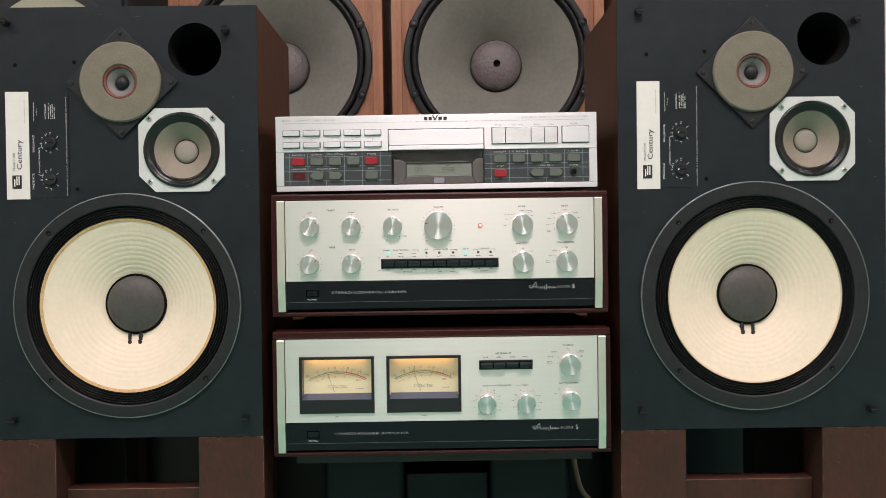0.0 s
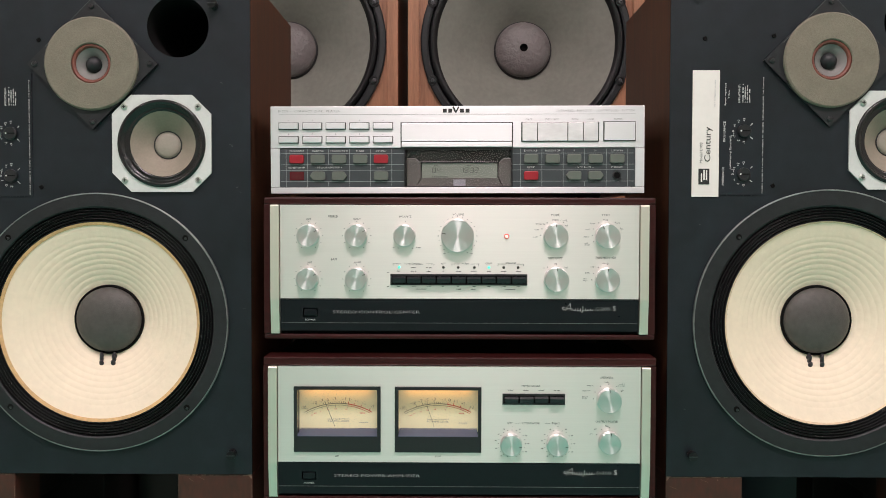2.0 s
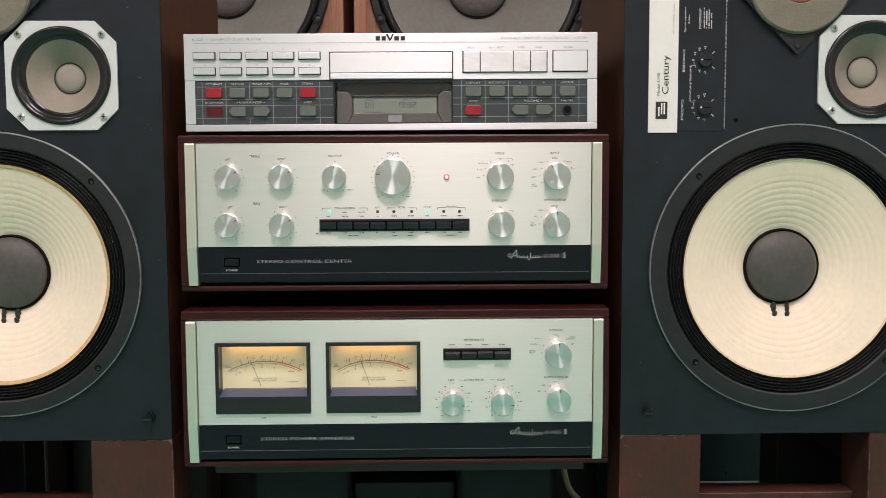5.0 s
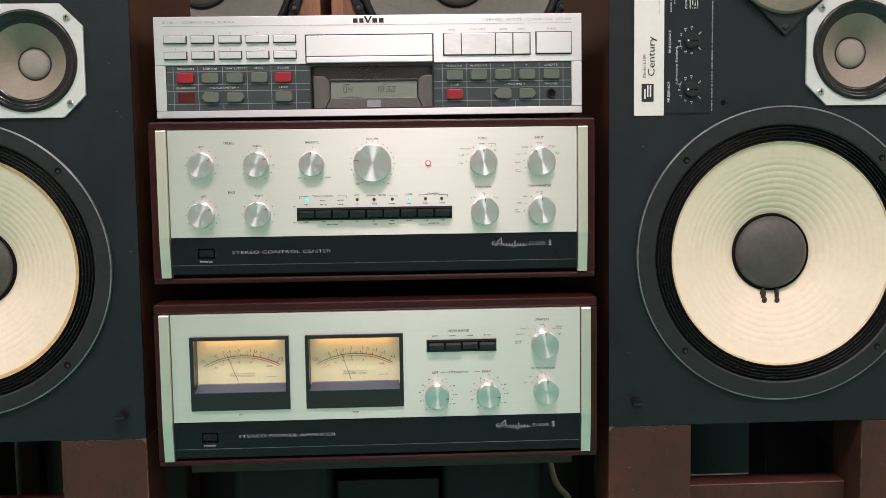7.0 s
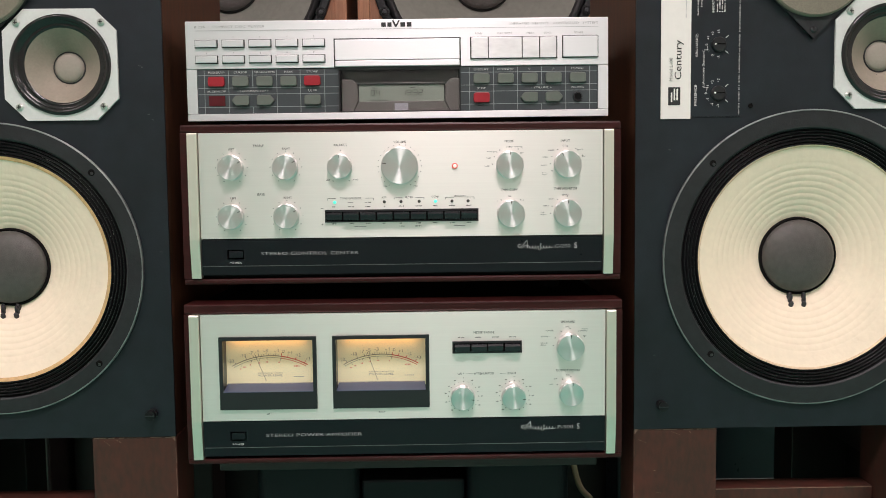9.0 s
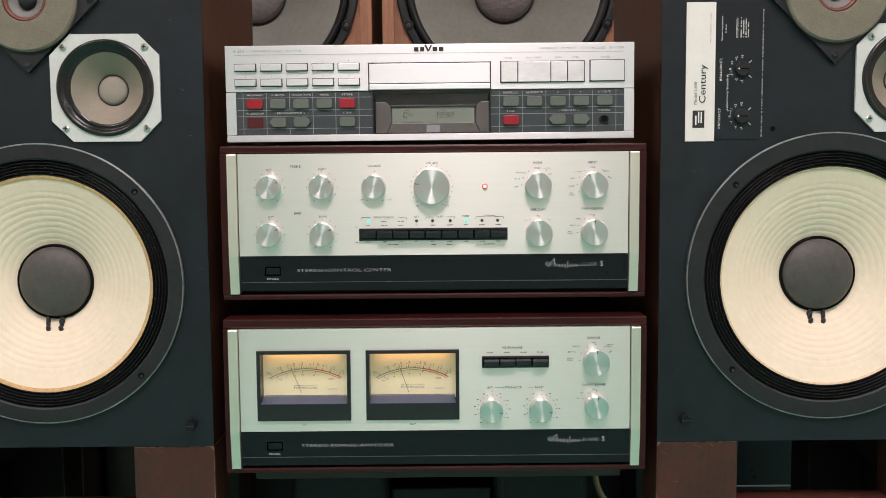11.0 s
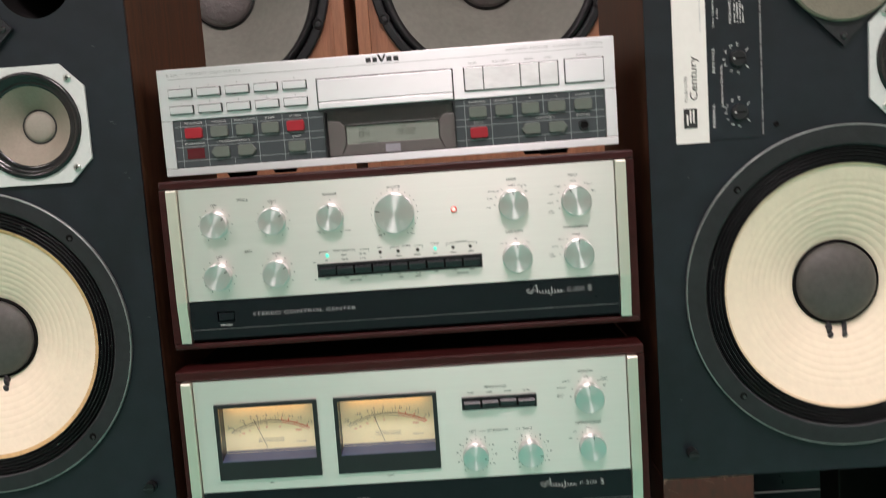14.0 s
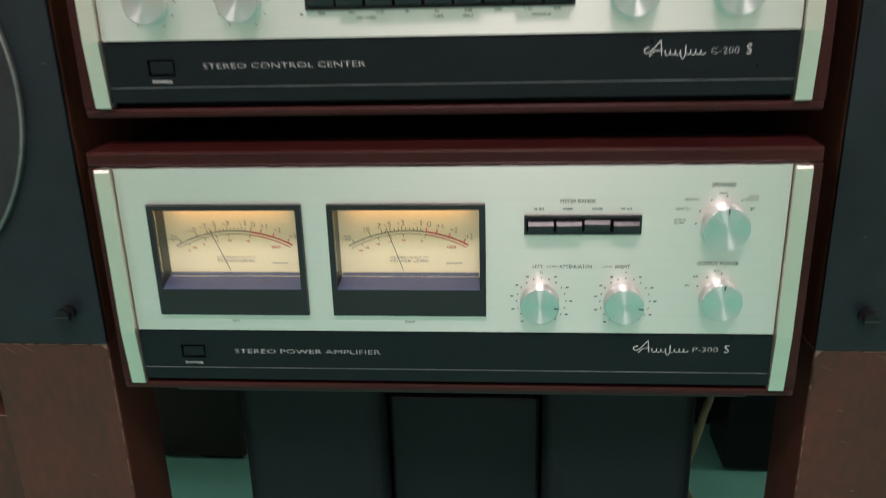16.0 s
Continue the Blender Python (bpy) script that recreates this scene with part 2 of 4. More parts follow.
def prism(outline, y0, y1, bevel=0.0, bm=None):
    """A flat plate with an outline of (x, z), from y0 (front) to y1."""
    made = bmesh.new()
    front = [made.verts.new((x, y0, z)) for x, z in outline]
    back = [made.verts.new((x, y1, z)) for x, z in outline]
    top = made.faces.new(front)
    made.faces.new(back[::-1])
    for k in range(len(outline)):
        q = (k + 1) % len(outline)
        made.faces.new((front[q], front[k], back[k], back[q]))
    bmesh.ops.recalc_face_normals(made, faces=made.faces[:])
    if bevel:
        bmesh.ops.bevel(made, geom=list(top.edges), offset=bevel, segments=2, affect="EDGES", profile=0.5)
    return joined(bm, made)


def circle(x, z, r, n=64):
    return [(x + r * math.sin(2 * math.pi * k / n), z + r * math.cos(2 * math.pi * k / n)) for k in range(n)]


def pierced(outline, holes, y0, y1):
    """A plate with holes, each an outline of (x, z)."""
    bm = bmesh.new()
    edges = []
    for loop in (outline, *holes):
        vs = [bm.verts.new((x, y0, z)) for x, z in loop]
        edges += [bm.edges.new((vs[k], vs[(k + 1) % len(vs)])) for k in range(len(vs))]
    bmesh.ops.triangle_fill(bm, use_beauty=True, use_dissolve=False, edges=edges)
    out = bmesh.ops.extrude_face_region(bm, geom=bm.faces[:])
    for v in out["geom"]:
        if isinstance(v, bmesh.types.BMVert):
            v.co.y = y1
    bmesh.ops.recalc_face_normals(bm, faces=bm.faces[:])
    return bm


def rect(x0, x1, z0, z1):
    return [(x0, z0), (x1, z0), (x1, z1), (x0, z1)]


def octagon(x, z, w, h, c):
    a, b = w / 2, h / 2
    return [(x - a + c, z - b), (x + a - c, z - b), (x + a, z - b + c), (x + a, z + b - c), (x + a - c, z + b), (x - a + c, z + b), (x - a, z + b - c), (x - a, z - b + c)]


def stroke(points, width, y, bm):
    """A flat printed line of that width along points (x, z)."""
    for (xa, za), (xb, zb) in zip(points, points[1:]):
        d = Vector((xb - xa, zb - za))
        n = Vector((-d.y, d.x)).normalized() * width / 2 if d.length else Vector((0, 0))
        bm.faces.new([bm.verts.new(c) for c in ((xa - n.x, y, za - n.y), (xb - n.x, y, zb - n.y), (xb + n.x, y, zb + n.y), (xa + n.x, y, za + n.y))])
    return bm


def bar(x, z, w, h, y, bm):
    return stroke([(x - w / 2, z), (x + w / 2, z)], h, y, bm)


def tiny_print(x, z, w, h, y, bm, upright=False):
    """Unreadable print: a row of letter-sized ticks, centred on x, z, or running up from it."""
    pos = 0.0
    while pos < w:
        lw = random.uniform(0.45, 0.8) * h
        tall = h * random.choice((1.0, 1.0, 0.75))
        if random.random() > 0.12:
            if upright:
                stroke([(x, z + pos), (x, z + pos + lw)], tall, y, bm)
            else:
                bar(x - w / 2 + pos + lw / 2, z, lw, tall, y, bm)
        pos += lw + 0.28 * h
    return bm


def lettering(words, x, z, height, y, material, parent, width=0.0, upright=False, name="lettering", thin=0.0):
    """Printed words, centred on x, z, with capitals of that height, on a face that looks towards -y. width: the width they fill."""
    curve = bpy.data.curves.new(name, "FONT")
    curve.body, curve.align_x, curve.align_y, curve.size = words, "CENTER", "CENTER", height / 0.70
    curve.resolution_u = 2
    curve.offset = -thin * curve.size
    ob = bpy.data.objects.new(name, curve)
    me = bpy.data.meshes.new_from_object(ob)
    bpy.data.objects.remove(ob)
    bpy.data.curves.remove(curve)
    if not len(me.vertices):
        return None
    xs = [v.co.x for v in me.vertices]
    ys = [v.co.y for v in me.vertices]
    k = width / (max(xs) - min(xs)) if width else 1.0
    cx, cy = (max(xs) + min(xs)) / 2, (max(ys) + min(ys)) / 2
    for v in me.vertices:
        a, b = (v.co.x - cx) * k, v.co.y - cy
        if upright:
            a, b = -b, a
        v.co = (x + a, y, z + b)
    me.materials.clear()
    me.materials.append(material)
    me.name = name
    made = new(name, me)
    made.parent = parent
    return made


# ---- the room ----


def slab(name, x0, x1, y0, y1, z0, z1, material, label):
    ob = part(name, box(x0, x1, y0, y1, z0, z1), material, None)
    return tagged(ob, label, name.split("_")[0], kind="structure")


slab("floor", -2.6, 2.6, -3.6, 2.7, -0.1, 0.0, M_FLOOR, "smooth pale green vinyl floor of the room")
slab("ceiling", -2.6, 2.6, -3.6, 2.7, 2.5, 2.6, M_CEIL, "plain white painted ceiling of the room")
slab("wall_north", -2.6, 2.6, 2.5, 2.6, 0.0, 2.5, M_WALL, "plain off-white wall behind the loudspeakers")
slab("wall_south", -2.6, 2.6, -3.5, -3.4, 0.0, 2.5, M_WALL, "plain off-white wall facing the loudspeakers")
slab("wall_west", -2.6, -2.5, -3.4, 2.5, 0.0, 2.5, M_WALL, "plain off-white side wall of the room")
slab("wall_east", 2.5, 2.6, -3.4, 2.5, 0.0, 2.5, M_WALL, "plain off-white side wall of the room")

# ---- loudspeaker stands ----


def speaker_stand(at, label, left_w, right_w, outer):
    """A frame of two broad front legs and a rail, with a back leg on its outer side."""
    s = thing("speaker_stand", at, label, "speaker stand", "stands under the front loudspeakers")
    top, w = 0.4467, 0.187
    for x0, x1 in ((-w, -w + left_w), (w - right_w, w)):
        part("leg", box(x0, x1, 0.0, 0.062, 0, top, 0.0014), M_STAND, s)
        # Side and rear parts are coloured darker to stand in for shade.
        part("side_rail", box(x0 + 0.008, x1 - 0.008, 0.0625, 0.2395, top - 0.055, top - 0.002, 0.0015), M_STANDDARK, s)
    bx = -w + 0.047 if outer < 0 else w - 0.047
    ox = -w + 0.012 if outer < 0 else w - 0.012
    # Added board that keeps side light out of the space behind.
    part("side_shade_board", box(ox - 0.008, ox + 0.008, 0.0625, 0.2395, 0.02, top - 0.0555, 0.001), M_STANDDARK, s)
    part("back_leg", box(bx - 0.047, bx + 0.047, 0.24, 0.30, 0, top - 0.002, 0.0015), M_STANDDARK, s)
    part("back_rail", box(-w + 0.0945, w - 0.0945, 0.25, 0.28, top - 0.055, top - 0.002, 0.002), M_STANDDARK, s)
    part("front_rail", box(-w + left_w + 0.0005, w - right_w - 0.0005, 0.030, 0.060, top - 0.18, top - 0.0790, 0.0025), M_STAND, s)
    scuff = bmesh.new()
    random.seed(5 + int(10 * outer))
    for _ in range(9):
        x, z = random.choice((-w, w - right_w)) + random.uniform(0.004, 0.080), top - random.uniform(0.004, 0.14)
        if random.random() < 0.4:
            z = top - random.uniform(0.002, 0.012)
        if random.random() < 0.25:
            stroke([(x, z), (x + random.uniform(0.004, 0.010), z - random.uniform(0.001, 0.005))], 0.00025, -0.0006, scuff)
        else:
            stroke([(x, z), (x + random.uniform(0.0008, 0.003), z + random.uniform(-0.002, 0.001))], random.uniform(0.0003, 0.0007), -0.0006, scuff)
    for xa, xb in ((-w, -w + left_w), (w - right_w, w)):
        x = xa + 0.002
        while x < xb - 0.004:
            ln = random.uniform(0.004, 0.018)
            stroke([(x, top - 0.0013), (min(x + ln, xb - 0.002), top - 0.0011)], random.uniform(0.0004, 0.0010), -0.0004, scuff)
            x += ln + random.uniform(0.0, 0.008)
        for _ in range(9):
            z = top - random.uniform(0.0, 0.2)
            edge = xa + 0.0008 if outer > 0 else xb - 0.0008
            stroke([(edge, z), (edge, z - random.uniform(0.004, 0.02))], 0.0005, -0.0004, scuff)
    corner = -w if outer > 0 else w
    for k in range(5):
        stroke([(corner - outer * -0.001, top - 0.0012 * k), (corner + outer * (0.006 - 0.001 * k), top - 0.0012 * k)], 0.0011, -0.0005, scuff)
    tagged(part("scuff_marks", scuff, M_WORNLIT, s), kind="stuff")
    # A pale stroke paints the highlight on the rail's top edge.
    edge = bmesh.new()
    stroke([(-w + left_w + 0.002, top - 0.0803), (w - right_w - 0.002, top - 0.0803)], 0.0009, 0.0296, edge)
    part("edge_highlight", edge, M_WORNLIT, s)
    return s


speaker_stand((-0.4300, 1.1735, 0), "brown stained wooden stand with scuffed square legs", 0.0855, 0.091, -1)
speaker_stand((0.4420, 1.1735, 0), "brown stained wooden stand with scuffed square legs, warmer tone", 0.092, 0.091, 1)

# ---- three-way loudspeakers ----
WIDE, HIGH, DEEP = 0.370, 0.596, 0.255


def cabinet_panels(s, w, h, d, t, y, z0=0.0, wood=None):
    wood = wood or M_WALNUT
    part("side_panel", box(-w, -w + t, y, d, z0, h, 0.001), wood, s, "oiled walnut side")
    part("side_panel", box(w - t, w, y, d, z0, h, 0.001), wood, s, "oiled walnut side")
    part("top_panel", box(-w + t, w - t, y, d, h - t, h, 0.0004), wood, s)
    part("bottom_panel", box(-w + t, w - t, y, d, z0, z0 + t, 0.0004), wood, s)
    part("back_panel", box(-w + t, w - t, d - t, d - 0.001, z0 + t, h - t), M_INSIDE, s)


def fastener(x, z, parent):
    bm = lathe([(0.0055, -0.0005), (0.0055, -0.004), (0.0038, -0.0045), (0.0038, -0.0075), (0.0056, -0.008), (0.0054, -0.0110), (0, -0.0112)], x, z, 20)
    part("grille_fastener", bm, M_SURROUND, parent)
    part("grille_fastener", prism(rect(x - 0.005, x + 0.005, z - 0.0006, z + 0.0006), -0.0119, -0.0113), M_SCREW, parent)


def screw(x, z, y, r, material, parent, under=0.0):
    bm = lathe([(r, y + under), (r, y - 0.0012), (r * 0.7, y - 0.0022), (0, y - 0.0024)], x, z, 14)
    ob = part("screw", bm, material, parent, smooth=False)
    cross = bmesh.new()
    bar(x, z, r * 1.1, r * 0.25, y - 0.0026, cross)
    stroke([(x, z - r * 0.55), (x, z + r * 0.55)], r * 0.25, y - 0.0027, cross)
    part("screw_slot", cross, M_INK, ob)


def three_way_speaker(at, label, edge, inner, tall, rim, mid_at, off):
    s = thing("loudspeaker", at, label, "loudspeaker", "pair of front loudspeakers")
    s.scale = (1.009, 1.009, tall)
    w, h = WIDE / 2, HIGH
    t = 0.019
    low = -0.0006
    cabinet_panels(s, w, h, DEEP, t, 0.004, low)
    wx, wz = 0.003, 0.183
    mx, mz = mid_at
    tx, tz = 0.0, 0.491
    px, pz, pr = 0.100, 0.536, 0.0365
    holes = [circle(wx, wz, 0.142), circle(px, pz, pr), circle(mx, mz, 0.052, 48), circle(tx, tz, 0.024, 40)]
    part("baffle", pierced(rect(-w, w, low, h), holes, 0.0, 0.0038), M_BAFFLE, s, "black painted baffle board")
    part("port", lathe([(pr, 0.0005), (pr - 0.0006, 0.003), (pr - 0.002, 0.02), (pr - 0.002, 0.15), (0, 0.15)], px, pz, 56), M_INSIDE, s, "open round bass port", smooth=True)
    # woofer
    wf = part("woofer", lathe([(0.142, 0.004), (rim - 0.0008, -0.0002), (rim - 0.0008, -0.0030), (rim - 0.0020, -0.0042), (0.1396, -0.0042), (0.1378, -0.0030), (0.1374, 0.006)], wx - off, wz, 96), M_FRAME, s, "black twelve inch woofer frame")
    part("rim", lathe([(rim - 0.0003, -0.0002), (rim, -0.0038), (rim - 0.0009, -0.0048), (rim - 0.0016, -0.0045)], wx - off, wz, 96), M_RIM, wf, "worn bright outer rim", smooth=True)
    ripple = [(0.1377, -0.0020)]
    n = 40
    for k in range(n + 1):
        r = 0.1374 - 0.0169 * k / n
        ripple.append((r, -0.0002 + 0.0017 * math.sin(k / n * 5 * 2 * math.pi)))
    part("surround", lathe(ripple, wx - off * 0.5, wz, 96), M_SURROUND, wf, "black pleated cloth surround", smooth=True)
    # Short pale strokes along the ribs paint the glints of the surround.
    specks = bmesh.new()
    random.seed(21)
    for _ in range(170):
        a, r = random.uniform(0, 2 * math.pi), 0.1374 - 0.0169 * random.choice((0.05, 0.25, 0.45, 0.65, 0.85)) - random.gauss(0.0025, 0.0005)
        x, z = wx + r * math.sin(a), wz + r * math.cos(a)
        ln = random.uniform(0.0003, 0.0016)
        stroke([(x, z), (x + ln * math.cos(a), z - ln * math.sin(a))], random.uniform(0.0002, 0.0005), -0.0022, specks)
    tagged(part("gloss_specks", specks, M_SPECK, wf), kind="stuff")
    cone = []
    n = 150
    for k in range(n + 1):
        u = k / n
        r = 0.1195 - 0.080 * u
        y = 0.0005 + 0.033 * (0.8 * u + 0.2 * u * u)
        if 0.13 < u < 0.96:
            v = (u - 0.13) / 0.83
            y += 0.00038 * min(1, v * 5) * (1 - abs(math.sin(v * math.pi * 10)) ** 0.75)
        cone.append((r, y))
    part("cone", lathe(cone, wx, wz, 128), M_CONE, wf, "cream ribbed paper cone", smooth=True)
    part("cone_edge", lathe([(0.1210, -0.0010), (0.1200, -0.0010), (inner, 0.0008)], wx, wz, 96), edge, wf, "amber aged glue edge", smooth=True)
    cap = [(0.0415, 0.032)] + [(0.0402 * math.cos(a), 0.031 - 0.0165 * math.sin(a)) for a in [math.pi / 2 * k / 12 for k in range(13)]]
    part("dust_cap", lathe(cap, wx, wz, 64), M_CAP, wf, "dark grey domed dust cap", smooth=True)
    part("glue_ring", lathe([(0.0432, 0.0322), (0.0426, 0.0296), (0.0414, 0.0288), (0.0400, 0.0302)], wx, wz, 64), M_INSIDE, wf, smooth=True)
    for dx, lean in ((-0.0092, 0.12), (0.0070, -0.10)):
        drip = bmesh.new()
        for dz, dy, rx, rz in ((-0.0450, 0.0294, 0.0026, 0.0060), (-0.0490, 0.0276, 0.0025, 0.0075), (-0.0535, 0.0258, 0.0029, 0.0045)):
            bmesh.ops.create_icosphere(drip, subdivisions=2, radius=1, matrix=Matrix.LocRotScale((wx + dx - lean * (dz + 0.045), dy, wz + dz), Euler((0.4, lean, 0)), (rx, 0.0020, rz)))
        part("lead_glue", drip, M_TERMINAL, wf, "dark glued lead wire", smooth=True)
    for k in range(4):
        a = math.radians((46, 134, 226, 314)[k])
        part("bolt_hole", lathe([(0.0036, -0.0042), (0.0034, -0.0046), (0, -0.0045)], wx - off + 0.1465 * math.sin(a), wz + 0.1465 * math.cos(a), 18), M_INSIDE, wf)
        part("bolt_head", lathe([(0.0017, -0.0045), (0.0013, -0.0051), (0, -0.0052)], wx - off + 0.1465 * math.sin(a) + 0.0006, wz + 0.1465 * math.cos(a) - 0.0008, 10), M_SCREW, wf)
    # midrange
    mid = part("midrange", pierced(octagon(mx, mz, 0.1172, 0.1152, 0.0225), [circle(mx, mz, 0.0522, 56)], -0.0030, -0.0003), M_MIDPLATE, s, "pale grey octagonal midrange frame")
    part("midrange_surround", lathe([(0.0522, -0.0005), (0.0517, -0.0048), (0.0490, -0.0057), (0.0461, -0.0035), (0.0442, 0.0010), (0.0418, -0.0005), (0.0390, 0.002)], mx, mz, 72), M_MIDSURROUND, mid, "glossy black surround", smooth=True)
    part("midrange_cone", lathe([(0.0390, 0.0015), (0.0282, 0.0105), (0.0164, 0.0205)], mx, mz, 64), M_MIDCONE, mid, "greyish beige paper cone", smooth=True)
    part("midrange_cap", lathe([(0.0167, 0.0200)] + [(0.0152 * math.cos(math.pi / 2 * k / 8), 0.0195 - 0.0040 * math.sin(math.pi / 2 * k / 8)) for k in range(9)], mx, mz, 48), M_MIDCAP, mid, smooth=True)
    part("cap_ring", lathe([(0.0173, 0.0201), (0.0167, 0.0186), (0.0158, 0.0192)], mx, mz, 48), M_INK, mid, smooth=True)
    for dx in (-0.0035, 0.0045):
        part("lead_glue", lathe([(0.0011, 0.0200), (0, 0.0165)], mx + dx, mz - 0.0195, 10), M_TERMINAL, mid)
    for sx in (-1, 1):
        for sz in (-1, 1):
            screw(mx + sx * 0.0435, mz + sz * 0.0435, -0.003, 0.0037, M_SCREWLIGHT, mid)
    # tweeter
    d = 0.077
    tw = part("tweeter", pierced([(tx - d, tz), (tx, tz - d), (tx + d, tz), (tx, tz + d)], [circle(tx, tz, 0.0190, 40)], -0.0042, -0.0003), M_FRAME, s, "black diamond-shaped tweeter plate")
    foam = [(0.0545, -0.0032), (0.0553, -0.0045), (0.0550, -0.0075), (0.0532, -0.0090), (0.0245, -0.0090), (0.0233, -0.0080), (0.0233, -0.0032)]
    part("foam_ring", lathe(foam, tx, tz, 72), M_FOAM, tw, "grey olive foam ring", smooth=False)
    part("ring", lathe([(0.0232, -0.0033), (0.0231, -0.0072), (0.0205, -0.0070), (0.0192, -0.0045), (0.0185, -0.0030)], tx, tz, 56), M_REDRING, tw, "red brown inner ring", smooth=True)
    part("tweeter_cone", lathe([(0.0188, -0.0044), (0.0150, -0.0026), (0.0120, -0.0006), (0.0085, 0.0026)], tx, tz, 48), M_TWEETCONE, tw, smooth=True)
    part("dome", lathe([(0.0098, 0.0018)] + [(0.0092 * math.cos(math.pi / 2 * k / 8), 0.0012 - 0.0080 * math.sin(math.pi / 2 * k / 8)) for k in range(9)], tx, tz, 40), M_FRAME, tw, "dark domed centre", smooth=True)
    # Paler strokes paint the highlight along the two upper plate edges.
    shine = bmesh.new()
    for sx in (-1, 1):
        stroke([(tx + sx * 0.0015, tz + d - 0.0020), (tx + sx * (d - 0.022), tz + 0.0205)], 0.0005, -0.0045, shine)
    part("edge_highlight", shine, M_CREASE, tw, "painted highlight on upper plate edges")
    for dx, dz in ((0, 0.068), (0, -0.068), (0.068, 0), (-0.068, 0)):
        screw(tx + dx, tz + dz, -0.0042, 0.0031, M_SCREW, tw)
    # label and level controls
    lab = part("label_plate", prism(rect(-0.159, -0.1275, 0.332, 0.480), -0.0012, -0.0002), M_LABEL, s, "off-white vertical label with badge")
    part("badge", prism(rect(-0.1512, -0.1385, 0.3465, 0.3650), -0.0016, -0.00125), M_INK, lab, "small dark square badge")
    mark = bmesh.new()
    bar(-0.1478, 0.3545, 0.0016, 0.010, -0.0018, mark)
    bar(-0.1448, 0.3575, 0.0016, 0.012, -0.0018, mark)
    bar(-0.1419, 0.3575, 0.0016, 0.012, -0.0018, mark)
    part("badge_mark", mark, M_LABEL, lab)
    lettering("Model L100", -0.1485, 0.3835, 0.0033, -0.0016, M_GREYINK, lab, 0.024, True)
    lettering("Century", -0.1400, 0.3935, 0.0072, -0.0016, M_INK, lab, 0.041, True)
    serial = bmesh.new()
    tiny_print(-0.1330, 0.437, 0.031, 0.0012, -0.0016, serial, True)
    part("faint_print", serial, M_TITLEINK, lab)
    plate = part("control_plate", prism(rect(-0.1272, -0.0735, 0.334, 0.480), -0.0009, -0.0002), M_BAFFLE, s, "black level control plate")
    lettering("BRILLIANCE", -0.1215, 0.4085, 0.0025, -0.0014, M_WHITEINK, plate, 0.0235, True)
    lettering("PRESENCE", -0.1225, 0.3565, 0.0025, -0.0014, M_WHITEINK, plate, 0.0215, True)
    lettering("Laboratory Standard", -0.1140, 0.3840, 0.0023, -0.0014, M_WHITEINK, plate, 0.0370, True)
    lettering("System impedance", -0.1205, 0.4520, 0.0018, -0.0014, M_WHITEINK, plate, 0.026, True)
    lettering("8 ohms", -0.1168, 0.4520, 0.0018, -0.0014, M_WHITEINK, plate, 0.009, True)
    lettering("IMPORTANT!", -0.1045, 0.4525, 0.0023, -0.0014, M_WHITEINK, plate, 0.021, True)
    small = bmesh.new()
    for k, ln in enumerate((0.0210, 0.0180, 0.0195, 0.0160)):
        tiny_print(-0.1003 + 0.0026 * k, 0.4425, ln, 0.0013, -0.0014, small, True)
    maker = bmesh.new()
    tiny_print(-0.0765, 0.3345, 0.137, 0.0015, -0.0014, maker, True)
    tagged(part("maker_print", maker, M_MAKERINK, plate), kind="stuff")
    stroke([(-0.1105, 0.4035), (-0.1140, 0.4035)], 0.0004, -0.0014, small)
    stroke([(-0.1105, 0.4035), (-0.1105, 0.4075)], 0.0004, -0.0014, small)
    stroke([(-0.1105, 0.3645), (-0.1140, 0.3645)], 0.0004, -0.0014, small)
    stroke([(-0.1105, 0.3645), (-0.1105, 0.3605)], 0.0004, -0.0014, small)
    tagged(part("fine_print", small, M_WHITEINK, plate), kind="stuff")
    for kz in (0.409, 0.3585):
        kn = part("level_knob", lathe([(0.0078, -0.0010), (0.0076, -0.0042), (0.0068, -0.0050), (0, -0.0050)], -0.0985, kz, 28), M_BLACKPLASTIC, plate, "black slotted level knob")
        part("pointer", prism(circle(-0.1030, kz, 0.0009, 10), -0.0056, -0.0051), M_WHITEINK, kn)
        part("slot", prism(rect(-0.1010, -0.0925, kz - 0.0005, kz + 0.0005), -0.0054, -0.0051), M_INSIDE, kn)
        for k, txt in enumerate(("-3", "-2", "-1", "0", "+1", "+2", "+3")):
            a = math.radians(-180 + k * 30)
            lettering(txt, -0.0985 + 0.0128 * math.sin(a), kz + 0.0132 * math.cos(a), 0.0027, -0.0014, M_WHITEINK, plate, 0, True)
        ticks = bmesh.new()
        for a in (48, 132):
            sa, ca = math.sin(math.radians(a)), math.cos(math.radians(a))
            stroke([(-0.0985 + 0.0100 * sa, kz + 0.0100 * ca), (-0.0985 + 0.0138 * sa, kz + 0.0138 * ca)], 0.0006, -0.0014, ticks)
        part("scale_ticks", ticks, M_WHITEINK, plate)
    marks = bmesh.new()
    random.seed(11)
    for x, z, ln in ((0.160, 0.396, 0.004), (0.163, 0.394, 0.002), (0.168, 0.345, 0.003), (0.172, 0.340, 0.002), (0.02, 0.582, 0.006), (-0.03, 0.585, 0.003), (0.150, 0.470, 0.003), (-0.150, 0.300, 0.002), (0.1755, 0.20, 0.003), (-0.165, 0.08, 0.002)):
        stroke([(x, z), (x + ln, z + random.uniform(-0.002, 0.001))], 0.0004, -0.0005, marks)
